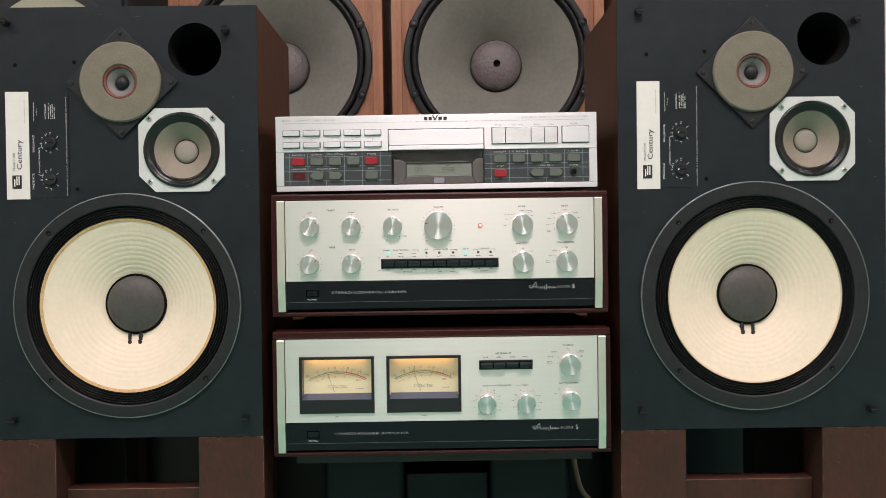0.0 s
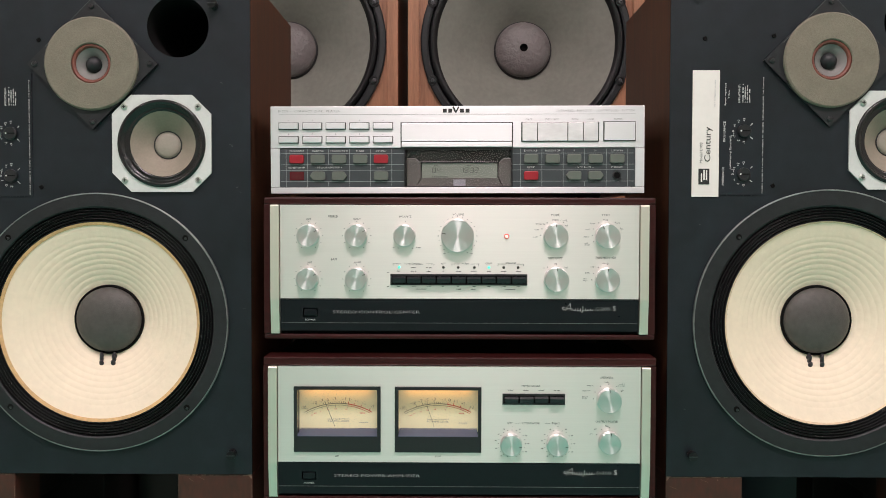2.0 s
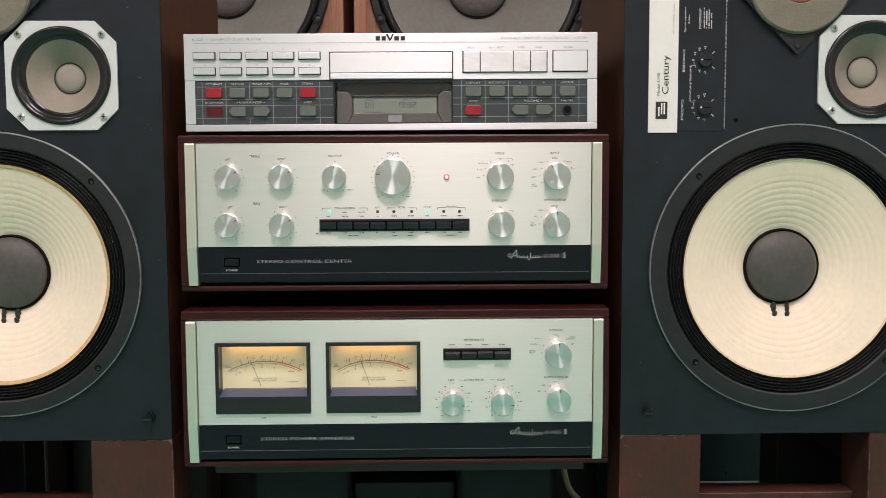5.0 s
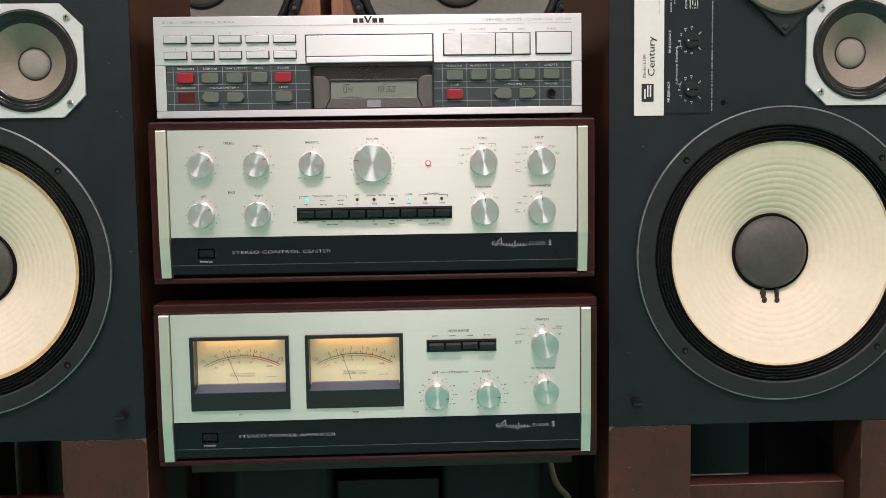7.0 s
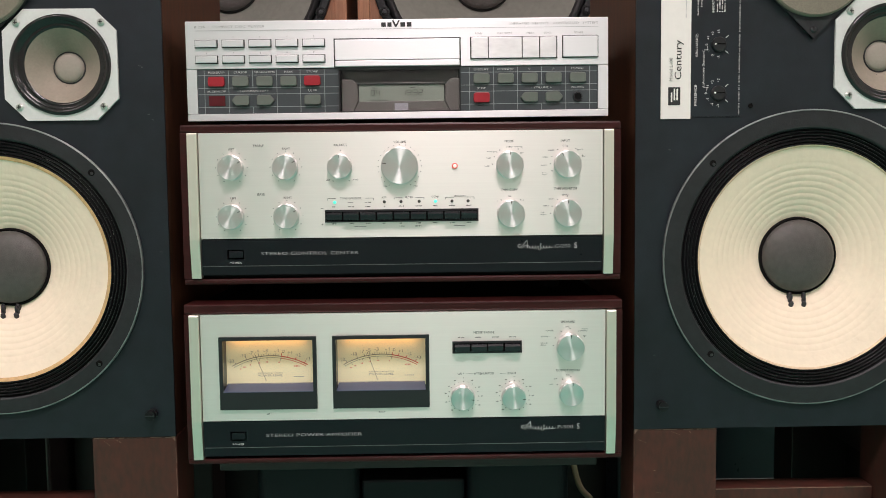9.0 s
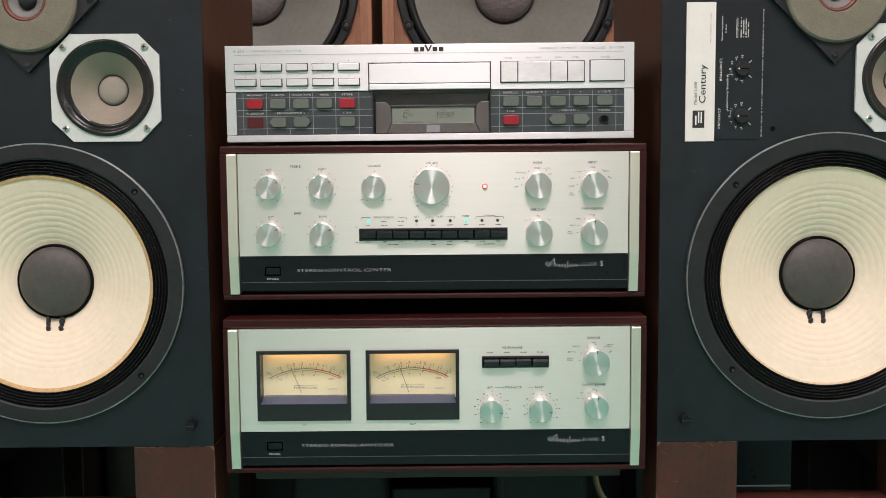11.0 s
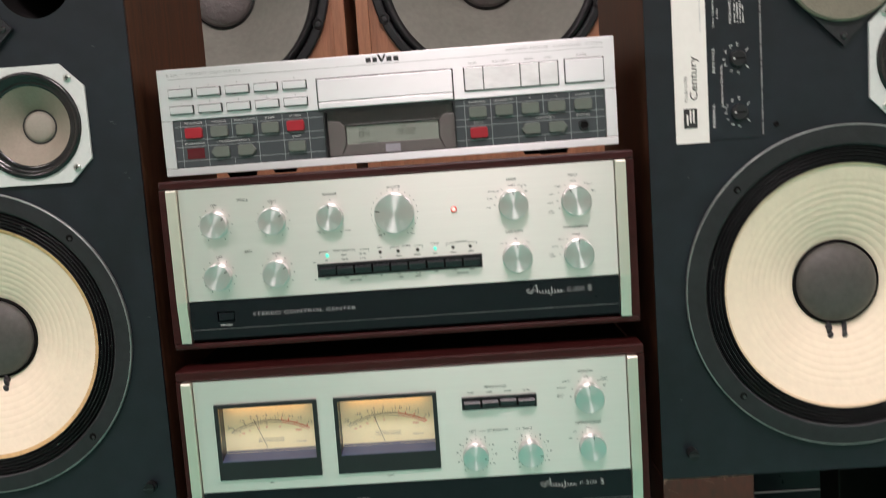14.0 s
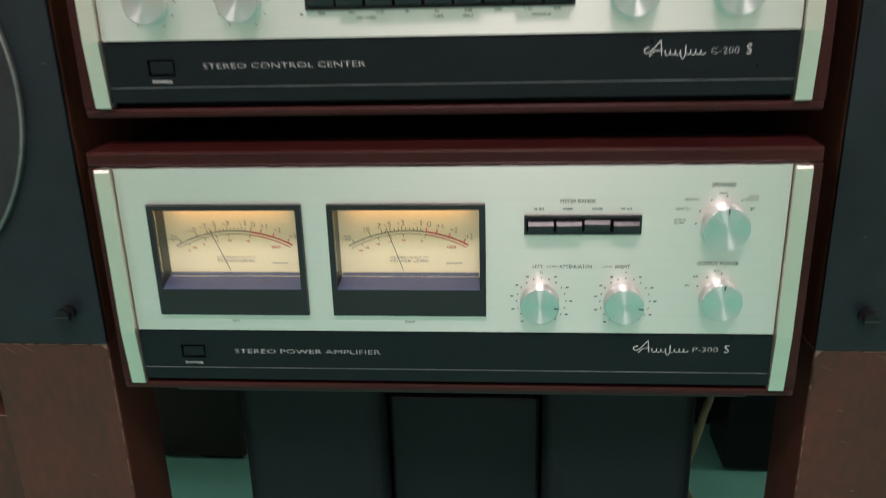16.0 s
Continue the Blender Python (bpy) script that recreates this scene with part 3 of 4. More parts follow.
    tagged(part("scuff_marks", marks, M_FAINT, s), kind="stuff")
    for fx, fz in ((-0.156, 0.575), (0.143, 0.561), (-0.156, 0.026), (0.162, 0.025)):
        fastener(fx, fz, s)
    for fx, fz in ((-0.0985 + 0.034, 0.520), (-0.145, 0.517), (-0.0635, 0.345)):
        nut = lathe([(0.0026, -0.0004), (0.0020, -0.0014), (0, -0.0008)], fx, fz, 12)
        stroke([(fx - 0.0030, fz + 0.0008), (fx + 0.0024, fz - 0.0006)], 0.0012, -0.0007, nut)
        stroke([(fx - 0.0006, fz - 0.0024), (fx + 0.0009, fz + 0.0028)], 0.0012, -0.0009, nut)
        part("blind_nut", nut, M_INSIDE, s)
    return s


three_way_speaker((-0.4300, 1.172, 0.4475), "walnut three-way loudspeaker, black baffle, cream woofer with an amber edge", M_CONEEDGE, 0.1168, 1.0, 0.1556, (0.0808, 0.3972), 0.0)
three_way_speaker((0.4420, 1.172, 0.4475), "walnut three-way loudspeaker, black baffle, cream woofer, warmer walnut side", M_CONEEDGE2, 0.1186, 1.009, 0.1580, (0.0826, 0.3984), 0.0014)

# ---- large loudspeakers behind ----


def pedestal(at):
    p = thing("pedestal", at, "dark stained wooden pedestal on the green floor", "pedestal", "pedestals behind")
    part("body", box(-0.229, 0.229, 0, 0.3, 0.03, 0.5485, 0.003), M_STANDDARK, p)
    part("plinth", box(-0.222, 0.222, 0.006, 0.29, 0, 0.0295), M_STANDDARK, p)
    return p


def big_speaker(at, label):
    s = thing("large_loudspeaker", at, label, "loudspeaker", "large loudspeakers behind")
    w, h, d, t = 0.2235, 0.95, 0.40, 0.021
    cabinet_panels(s, w, h, d, t, 0.0, wood=M_WALNUT2)
    wz = 0.544
    part("baffle", pierced(rect(-w + t, w - t, t, h - t), [circle(0, wz, 0.178, 80)], 0.010, 0.030), M_WALNUT2, s, "lighter walnut veneered front board")
    wf = part("woofer", lathe([(0.178, 0.0105), (0.197, 0.0098), (0.1975, 0.003), (0.195, 0.0005), (0.187, -0.0005), (0.1835, 0.0015), (0.182, 0.008), (0.177, 0.016)], 0, wz, 96), M_FRAME, s, "black fifteen inch woofer frame", smooth=False)
    part("surround", lathe([(0.1815, 0.0075), (0.1800, 0.0005), (0.1755, -0.0030), (0.1710, -0.0005), (0.1685, 0.0060), (0.1660, 0.0085)], 0, wz, 96), M_SURROUND, wf, "black rubber roll surround", smooth=True)
    part("cone", lathe([(0.1665, 0.0080), (0.148, 0.0165), (0.13, 0.0270), (0.115, 0.0370), (0.10, 0.0480), (0.088, 0.0572), (0.077, 0.0662), (0.067, 0.0748), (0.053, 0.0875)], 0, wz, 96), M_BACKCONE, wf, "plain grey paper cone", smooth=True)
    cap = [(0.0535 * math.cos(a), 0.0790 - 0.024 * math.sin(a)) for a in [math.pi / 2 * k / 14 for k in range(13)] + [math.acos(0.0072 / 0.0535)]]
    part("dust_cap", lathe([(0.0552, 0.0820)] + cap, 0, wz, 64), M_BACKCAP, wf, "mottled grey dust cap with centre vent", smooth=True)
    part("vent", lathe([(0.0076, 0.0549), (0.0068, 0.0548), (0.0066, 0.0620), (0, 0.0620)], 0, wz, 28), M_INSIDE, wf)
    part("cap_ring", lathe([(0.0568, 0.0850), (0.0550, 0.0782), (0.0530, 0.0790)], 0, wz, 64), M_INK, wf, smooth=True)
    wf.scale, wf.location = (1.014, 1.0, 1.014), (0.0008, 0.0, -0.014 * wz)
    for k in range(8):
        a = math.radians(22.5 + k * 45)
        x, z = 0.1895 * math.sin(a), wz + 0.1895 * math.cos(a)
        lug = part("bolt_boss", lathe([(0.0095, 0.001), (0.0090, -0.0016), (0.0060, -0.0018), (0.0056, 0.0), (0, 0.0)], x, z, 22), M_SURROUND, wf)
        part("bolt", lathe([(0.0040, 0.0), (0.0038, -0.0026), (0.0020, -0.0028), (0.0018, -0.0010), (0, -0.0010)], x, z, 12), M_SCREW, lug)
    return s


for x, text in ((0.605, "walnut loudspeaker with large grey cone, mostly hidden behind"), (0.137, "walnut loudspeaker with large grey cone behind the stack"), (-0.329, "walnut loudspeaker with large grey cone, half hidden behind")):
    pedestal((x + 0.0, 1.80, 0))
    big_speaker((x, 1.776, 0.55), text)


def black_speaker(at):
    s = thing("black_loudspeaker", at, "black loudspeaker with a pale cone, only its rim showing", "loudspeaker")
    w, h = 0.145, 0.62
    body = box(-w, w, 0.012, 0.30, 0, h, 0.003)
    part("cabinet", body, M_BAFFLE, s)
    part("baffle", pierced(rect(-w + 0.006, w - 0.006, 0.006, h - 0.006), [circle(0, 0.275, 0.116, 64)], 0.0, 0.0118), M_BAFFLE, s)
    wf = part("woofer", lathe([(0.116, 0.0005), (0.134, -0.0003), (0.134, -0.005), (0.118, -0.005), (0.116, 0.003)], 0, 0.275, 72), M_FRAME, s)
    part("cone", lathe([(0.118, -0.0045), (0.108, -0.001), (0.04, 0.0085), (0, 0.0085)], 0, 0.275, 72), M_PALECONE, wf, "pale beige cone", smooth=True)
    return s


def tall_box(at, w, d, h, name, label, material):
    b = thing(name, at, label, name.replace("_", " "))
    part("body", box(-w / 2, w / 2, 0, d, 0.004, h, 0.004), material, b)
    for x in (-w / 2 + 0.05, w / 2 - 0.05):
        for y in (0.025, d - 0.025):
            part("foot", box(x - 0.02, x + 0.02, y - 0.02, y + 0.02, 0, 0.0038), M_RUBBER, b)
    return b


tall_box((-0.735, 1.62, 0), 0.30, 0.34, 0.8, "storage_cabinet", "dark wooden cabinet under the black loudspeaker", M_STANDDARK)
black_speaker((-0.735, 1.63, 0.8005))

# ---- black unit under the stack ----


def rounded_outline(x0, x1, y0, y1, r, n=8):
    pts = []
    for cx, cy, a0 in ((x1 - r, y0 + r, -90), (x1 - r, y1 - r, 0), (x0 + r, y1 - r, 90), (x0 + r, y0 + r, 180)):
        pts += [(cx + r * math.cos(math.radians(a0 + 90 * k / n)), cy + r * math.sin(math.radians(a0 + 90 * k / n))) for k in range(n + 1)]
    return pts


def column(outline, z0, z1):
    bm = bmesh.new()
    lo = [bm.verts.new((x, y, z0)) for x, y in outline]
    hi = [bm.verts.new((x, y, z1)) for x, y in outline]
    bm.faces.new(lo[::-1])
    bm.faces.new(hi)
    for k in range(len(lo)):
        q = (k + 1) % len(lo)
        bm.faces.new((lo[k], lo[q], hi[q], hi[k]))
    bmesh.ops.recalc_face_normals(bm, faces=bm.faces[:])
    return bm


u = thing("floor_unit", (0.0125, 1.205, 0), "black floor-standing unit with recessed centre panel under the amplifiers", "equipment unit")
part("side_panel", column(rounded_outline(-0.178, -0.0625, 0, 0.34, 0.016), 0.012, 0.4045), M_UNIT, u)
part("side_panel", column(rounded_outline(0.0615, 0.178, 0, 0.34, 0.016), 0.012, 0.4045), M_UNIT, u)
part("centre_panel", box(-0.0605, 0.0595, 0.022, 0.30, 0.012, 0.375, 0.003), M_UNIT, u)
part("base", box(-0.165, 0.165, 0.02, 0.32, 0, 0.0115), M_RUBBER, u)

shelf = thing("shelf_board", (0.0085, 1.180, 0.4048), "thin dark brown board under the power amplifier", "board")
part("board", box(-0.2075, 0.2075, 0, 0.33, 0, 0.0125, 0.0015), M_STANDDARK, shelf)

# ---- amplifiers ----


def spun_metal():
    """Turned metal: its gloss is drawn out along the rings of the face."""
    m = mat("spun aluminium", (0.79, 0.785, 0.78), 0.32, 1.0, vary=0.0, scale=60, spread=0.0)
    p = m.node_tree.nodes["Principled BSDF"]
    p.inputs["Anisotropic"].default_value = 0.93
    p.inputs["Anisotropic Rotation"].default_value = 0.25
    t = m.node_tree.nodes.new("ShaderNodeTangent")
    t.direction_type, t.axis = "RADIAL", "Y"
    m.node_tree.links.new(t.outputs[0], p.inputs["Tangent"])
    return m


M_KNOBSPUN = spun_metal()


def spun_knob(x, z, r, depth, y, parent, pointer):
    """A knob with its own origin at its axis, so that the turning marks centre on it."""
    bev = 0.0006
    bm = lathe([(r + 0.0003, -0.0002), (r + 0.0003, -0.0012), (r, -0.0014), (r, -depth + bev), (r - bev * 0.4, -depth + bev * 0.35), (r - bev, -depth), (r * 0.5, -depth + 0.0002), (0, -depth + 0.0003)], 0, 0, 64)
    k = part("knob", bm, M_KNOBSPUN, parent, "turned aluminium knob")
    k.location = (x, y, z)
    a = math.radians(pointer)
    line = bmesh.new()
    stroke([(0.72 * r * math.sin(a), 0.72 * r * math.cos(a)), (0.97 * r * math.sin(a), 0.97 * r * math.cos(a))], 0.0007, -depth - 0.0003, line)
    part("pointer", line, M_INK, k)
    return k


def dots(x, z, r, angles, y, bm, size=0.0009):
    for a in angles:
        a = math.radians(a)
        bar(x + r * math.sin(a), z + r * math.cos(a), size, size, y, bm)


def amp_case(a, x0, x1, z0, z1, lid=0.0085):
    """A lacquered wooden sleeve, open at the front, with feet under it."""
    t = 0.0085
    low = z0 + t * 0.75
    part("case_top", box(x0, x1, -0.002, 0.034, z1 - lid, z1, 0.002), M_CASE, a, "dark mahogany lacquered case top")
    # Near-black vent plate; its colour also holds the shade of the gap above.
    part("vent_top", box(x0 + t, x1 - t, 0.0345, 0.345, z1 - lid, z1 - 0.003), M_INSIDE, a, "dark vented metal top")
    part("case_bottom", box(x0, x1, -0.002, 0.36, z0, low, 0.002), M_CASE, a)
    part("case_side", box(x0, x0 + t, -0.0018, 0.36, low, z1 - lid, 0.0004), M_CASE, a)
    part("case_side", box(x1 - t, x1, -0.0018, 0.36, low, z1 - lid, 0.0004), M_CASE, a)
    part("case_back", box(x0 + t, x1 - t, 0.345, 0.359, low, z1 - lid), M_INSIDE, a)


def edge_bar(a, x0, x1, z0, zs, z1):
    """An upright bar whose lower end leans back."""
    bm = bmesh.new()
    yt, ym, yb = -0.0085, -0.0085, -0.0045
    x0, x1 = x0 + 0.0005, x1 - 0.0005
    ring = [(yt + 0.0010, z1), (yt, z1 - 0.0014), (ym, zs), (yb, z0)]
    left = [bm.verts.new((x0, y, z)) for y, z in ring] + [bm.verts.new((x0, 0.008, z0)), bm.verts.new((x0, 0.008, z1))]
    right = [bm.verts.new((x1, y, z)) for y, z in ring] + [bm.verts.new((x1, 0.008, z0)), bm.verts.new((x1, 0.008, z1))]
    bm.faces.new(left)
    bm.faces.new(right[::-1])
    for k in range(6):
        q = (k + 1) % 6
        bm.faces.new((left[k], left[q], right[q], right[k]))
    bmesh.ops.recalc_face_normals(bm, faces=bm.faces[:])
    part("edge_bar", bm, M_TRIM, a, "polished upright edge bar")


def amp_front(a, x0, x1, z0, zs, z1, holes, power_at, title, title_x, model, logo_x):
    """The bright upper panel and the black lower panel with its power switch and titles."""
    part("front_panel", pierced(rect(x0, x1, zs + 0.0006, z1), holes, -0.004, 0.003), M_ALU, a, "brushed champagne aluminium front panel")
    px, pz = power_at
    part("lower_panel", pierced(rect(x0, x1, z0, zs - 0.0006), [rect(px - 0.0088, px + 0.0088, pz - 0.0052, pz + 0.0052)], -0.0035, 0.003), M_BLACKPANEL, a, "black lower panel")
    # Paler strip paints the highlight that runs along the panel's crease.
    part("crease", box(x0, x1, -0.0041, -0.0036, z0 + 0.0090, z0 + 0.0096), M_CREASE, a, "thin dull highlight line")
    part("power_switch", box(px - 0.0075, px + 0.0075, -0.0030, 0.004, pz - 0.0038, pz + 0.0038, 0.0008), M_BLACKPANEL, a, "black power switch")
    part("switch_well", box(px - 0.0095, px + 0.0095, 0.0045, 0.006, pz - 0.006, pz + 0.006), M_INSIDE, a)
    yy = -0.0039
    lettering("POWER", px, pz - 0.0085, 0.0020, yy, M_WHITEINK, a, 0.0125)
    lettering(title, title_x, pz + 0.0008, 0.0033, yy, M_TITLEINK, a, 0.103, thin=0.014)
    lettering(model, logo_x + 0.0475, pz + 0.0052, 0.0038, yy, M_TITLEINK, a, 0.0165, thin=0.014)
    lettering("S", logo_x + 0.0615, pz + 0.0058, 0.0060, yy, M_WHITEINK, a, thin=0.012)
    # flowing script mark drawn as plain strokes
    mark = bmesh.new()
    x0, zb = logo_x, pz + 0.0030
    curl = [(x0 + 0.0018 + 0.0020 * math.cos(math.radians(q)), zb + 0.0028 + 0.0016 * math.sin(math.radians(q))) for q in range(60, 331, 30)]
    stroke(curl + [(x0 + 0.0055, zb + 0.0040), (x0 + 0.0095, zb + 0.0086), (x0 + 0.0098, zb + 0.0040), (x0 + 0.0104, zb)], 0.00045, yy, mark)
    stroke([(x0 + 0.0030, zb - 0.0006), (x0 + 0.0060, zb + 0.0026), (x0 + 0.0112, zb + 0.0032)], 0.0004, yy, mark)
    loops = []
    for k in range(97):
        u = k / 96
        ph = u * 8 * 2 * math.pi
        high = 0.0013 + (0.0028 if 0.49 < u < 0.57 and math.sin(ph) > 0 else 0.0) + (0.0024 if 0.42 < u < 0.51 and math.sin(ph) < 0 else 0.0)
        loops.append((x0 + 0.0115 + 0.0240 * u + 0.0008 * math.cos(ph), zb + 0.0013 + high * math.sin(ph)))
    stroke(loops, 0.0004, yy, mark)
    part("script_mark", mark, M_WHITEINK, a, "pale flowing script mark")
    return yy


def key_row(a, x0, x1, z0, z1, count, pressed=()):
    fr = part("key_frame", pierced(rect(x0, x1, z0, z1), [rect(x0 + 0.0014, x1 - 0.0014, z0 + 0.0016, z1 - 0.0022)], -0.0062, -0.0042), M_BLACKPLASTIC, a, "black key surround")
    part("key_well", box(x0 + 0.001, x1 - 0.001, -0.0044, -0.0041, z0 + 0.001, z1 - 0.001), M_INSIDE, fr)
    w = (x1 - x0 - 0.0028) / count
    for k in range(count):
        c = x0 + 0.0014 + w * (k + 0.5)
        out = 0.0115 if k not in pressed else 0.0085
        bm = bmesh.new()
        h0, h1 = z0 + 0.0020, z1 - 0.0028
        prof = [(-0.0045, h0), (-out, h0 + 0.0008), (-out - 0.0008, h1 - 0.0022), (-out + 0.0012, h1), (-0.0045, h1)]
        l = [bm.verts.new((c - w / 2 + 0.0009, y, z)) for y, z in prof]
        r = [bm.verts.new((c + w / 2 - 0.0009, y, z)) for y, z in prof]
        bm.faces.new(l)
        bm.faces.new(r[::-1])
        for i in range(5):
            q = (i + 1) % 5
            bm.faces.new((l[i], l[q], r[q], r[i]))
        bmesh.ops.recalc_face_normals(bm, faces=bm.faces[:])
        part("key", bm, M_BLACKKEY, a)


def feet(a, xs, ys, z0, z1, r=0.014):
    for x in xs:
        for y in ys:
            bm = bmesh.new()
            bmesh.ops.create_cone(bm, cap_ends=True, segments=20, radius1=r * 0.85, radius2=r, depth=z1 - z0, matrix=Matrix.Translation((x, y, (z0 + z1) / 2)))
            part("foot", bm, M_RUBBER, a)


FRONT = 1.168
# heights in each amplifier are counted from its base
B = 0.5915
c = thing("control_amplifier", (0, FRONT, B), "champagne aluminium stereo control amplifier in a dark wooden case", "amplifier")
amp_case(c, -0.2265, 0.2385, 0.0205, 0.1895)
feet(c, (-0.17, 0.18), (0.13, 0.30), -0.0005, 0.0203)
for x0, x1 in ((-0.2180, -0.2070), (0.2190, 0.2300)):
    edge_bar(c, x0, x1, 0.0275, 0.0690, 0.1805)
part("chassis", box(-0.2175, 0.2295, 0.004, 0.335, 0.0275, 0.1805), M_INSIDE, c)
yy = amp_front(c, -0.2066, 0.2186, 0.0310, 0.0688, 0.1805, [], (-0.171, 0.0525), "STEREO CONTROL CENTER", -0.0925, "C-200", 0.1285) - 0.0005
Z1, Z2 = 0.1440, 0.0925
for x, z, r, d, p in ((-0.173, Z1, 0.0130, 0.0085, 60), (-0.116, Z1, 0.0130, 0.0085, 60), (-0.174, Z2, 0.0130, 0.0085, 60), (-0.116, Z2, 0.0130, 0.0085, 60), (-0.059, Z1, 0.0128, 0.0085, 0), (0.0040, Z1, 0.0193, 0.0092, -80), (0.1200, Z1, 0.0143, 0.0088, 0), (0.1810, Z1, 0.0143, 0.0088, -30), (0.1210, Z2, 0.0143, 0.0088, 0), (0.1810, Z2, 0.0143, 0.0088, 0)):
    spun_knob(x, z, r, d, -0.004, c, p)
ink = bmesh.new()
for x, z in ((-0.173, Z1), (-0.116, Z1), (-0.174, Z2), (-0.116, Z2)):
    dots(x + 0.0005, z + 0.0003, 0.0166, range(-150, 151, 30), yy, ink, 0.0008)
dots(-0.058, Z1, 0.0170, (-150, 0, 150), yy, ink)
dots(0.004, Z1, 0.0228, range(-150, 151, 15), yy, ink, 0.0008)
dots(0.120, Z1 + 0.001, 0.0180, (-90, -65, -35, 0, 30), yy, ink)
dots(0.181, Z1 + 0.001, 0.0180, (-115, -90, -65, -35, 0, 30, 62), yy, ink)
dots(0.121, Z2, 0.0180, (-35, 0, 35), yy, ink)
dots(0.181, Z2, 0.0180, (-90, -65, -35, 0), yy, ink)
for xa, xb in ((-0.0725, -0.0240), (-0.0025, 0.0290), (0.0520, 0.0820)):
    stroke([(xa, 0.1085), (xa, 0.1108), (xa + 0.009, 0.1108)], 0.0004, yy, ink)
    stroke([(xb, 0.1085), (xb, 0.1108), (xb - 0.009, 0.1108)], 0.0004, yy, ink)
for k in range(9):
    x = -0.0660 + 0.0178 * k
    tiny_print(x, 0.1020, 0.0058 if k % 3 else 0.0036, 0.0010, yy, ink)
    if 0 < k < 3:
        tiny_print(x, 0.1063, 0.0060, 0.0010, yy, ink)
    tiny_print(x, 0.0840, 0.0042, 0.0010, yy, ink)
for x, w in ((-0.0390, 0.0140), (0.0050, 0.0060), (0.0225, 0.0070), (0.0665, 0.0140)):
    tiny_print(x, 0.0808, w * 0.8, 0.0010, yy, ink)
bar(-0.0785, 0.1005, 0.0025, 0.0005, yy, ink)
bar(-0.0785, 0.0835, 0.0018, 0.0009, yy, ink)
stroke([(0.125, 0.1630), (0.1330, 0.1630), (0.1330, 0.1612)], 0.0004, yy, ink)
tagged(part("fine_print", ink, M_INK, c), kind="stuff")
for words, x, z, h in (
    ("LEFT", -0.1725, 0.1634, 0.0021), ("TREBLE", -0.1440, 0.1668, 0.0025), ("RIGHT", -0.1150, 0.1636, 0.0021), ("LEFT", -0.1715, 0.1121, 0.0021), ("BASS", -0.1425, 0.1160, 0.0025), ("RIGHT", -0.1145, 0.1123, 0.0021),
    ("BALANCE", -0.0580, 0.1668, 0.0023), ("VOLUME", 0.0045, 0.1694, 0.0024), ("LEFT", -0.0715, 0.1302, 0.0014), ("RIGHT", -0.0425, 0.1302, 0.0014), ("MIN", -0.0115, 0.1230, 0.0014), ("MAX", 0.0205, 0.1230, 0.0014),
    ("MODE", 0.1195, 0.1690, 0.0024), ("STEREO", 0.1195, 0.1632, 0.0015), ("MONO(L+R)", 0.1015, 0.1580, 0.0014), ("R-L&R", 0.0975, 0.1515, 0.0014), ("L-L&R", 0.0960, 0.1430, 0.0014), ("REV", 0.1330, 0.1565, 0.0014),
    ("INPUT", 0.1790, 0.1690, 0.0024), ("DISC 1", 0.1788, 0.1636, 0.0014), ("TUNER", 0.1635, 0.1590, 0.0014), ("AUX 1", 0.1575, 0.1518, 0.0014), ("AUX 2", 0.1560, 0.1433, 0.0014), ("AUX", 0.1560, 0.1358, 0.0013), ("FRONT", 0.1570, 0.1336, 0.0013), ("DISC 2", 0.1945, 0.1595, 0.0014), ("MIC", 0.1985, 0.1523, 0.0014),
    ("TAPE COPY", 0.1195, 0.1180, 0.0024), ("OFF", 0.1198, 0.1112, 0.0014), ("1-2", 0.1065, 0.1065, 0.0014), ("2-1", 0.1335, 0.1068, 0.0014),
    ("TAPE MONITOR", 0.1792, 0.1186, 0.0024), ("SOURCE", 0.1790, 0.1120, 0.0014), ("TAPE 1", 0.1640, 0.1075, 0.0014), ("TAPE 2", 0.1580, 0.1005, 0.0014), ("TAPE", 0.1545, 0.0935, 0.0013), ("FRONT", 0.1555, 0.0913, 0.0013),
    ("TONE CONTROL", -0.0482, 0.1108, 0.0020), ("ATT", -0.0130, 0.1112, 0.0020), ("FILTER", 0.0133, 0.1112, 0.0020), ("COMP", 0.0410, 0.1115, 0.0020), ("SPEAKERS", 0.0670, 0.1118, 0.0020)):
    lettering(words, x, z, h, yy, M_INK, c)
key_row(c, -0.0755, 0.0865, 0.0855, 0.0988, 9, (0, 6))
for x, m in ((-0.0652, M_LEDGREEN), (-0.0128, M_LEDOFF), (0.0048, M_LEDOFF), (0.0240, M_LEDOFF), (0.0412, M_LEDGREEN), (0.0587, M_LEDOFF), (0.0757, M_LEDOFF)):
    part("indicator", lathe([(0.0017, -0.0041), (0.0016, -0.0050), (0, -0.0056)], x, 0.1067, 16), m, c, "small green lit indicator" if m is M_LEDGREEN else "")
led = part("power_lamp", lathe([(0.0031, -0.0041), (0.0030, -0.0056), (0.0021, -0.0060), (0.0020, -0.0048), (0, -0.0048)], 0.0620, Z1 - 0.0003, 28), M_LEDRED, c, "red lit ring lamp")
part("lamp_core", lathe([(0.0019, -0.0049), (0.0015, -0.0062), (0, -0.0066)], 0.0620, Z1 - 0.0003, 18), M_LEDHOT, led)

p = thing("power_amplifier", (0.0005, 1.156, 0.4174), "champagne aluminium stereo power amplifier with two lit meters", "amplifier")
p.scale = (0.9855, 0.9855, 0.9855)
amp_case(p, -0.2290, 0.2410, 0.0035, 0.1780, 0.0106)
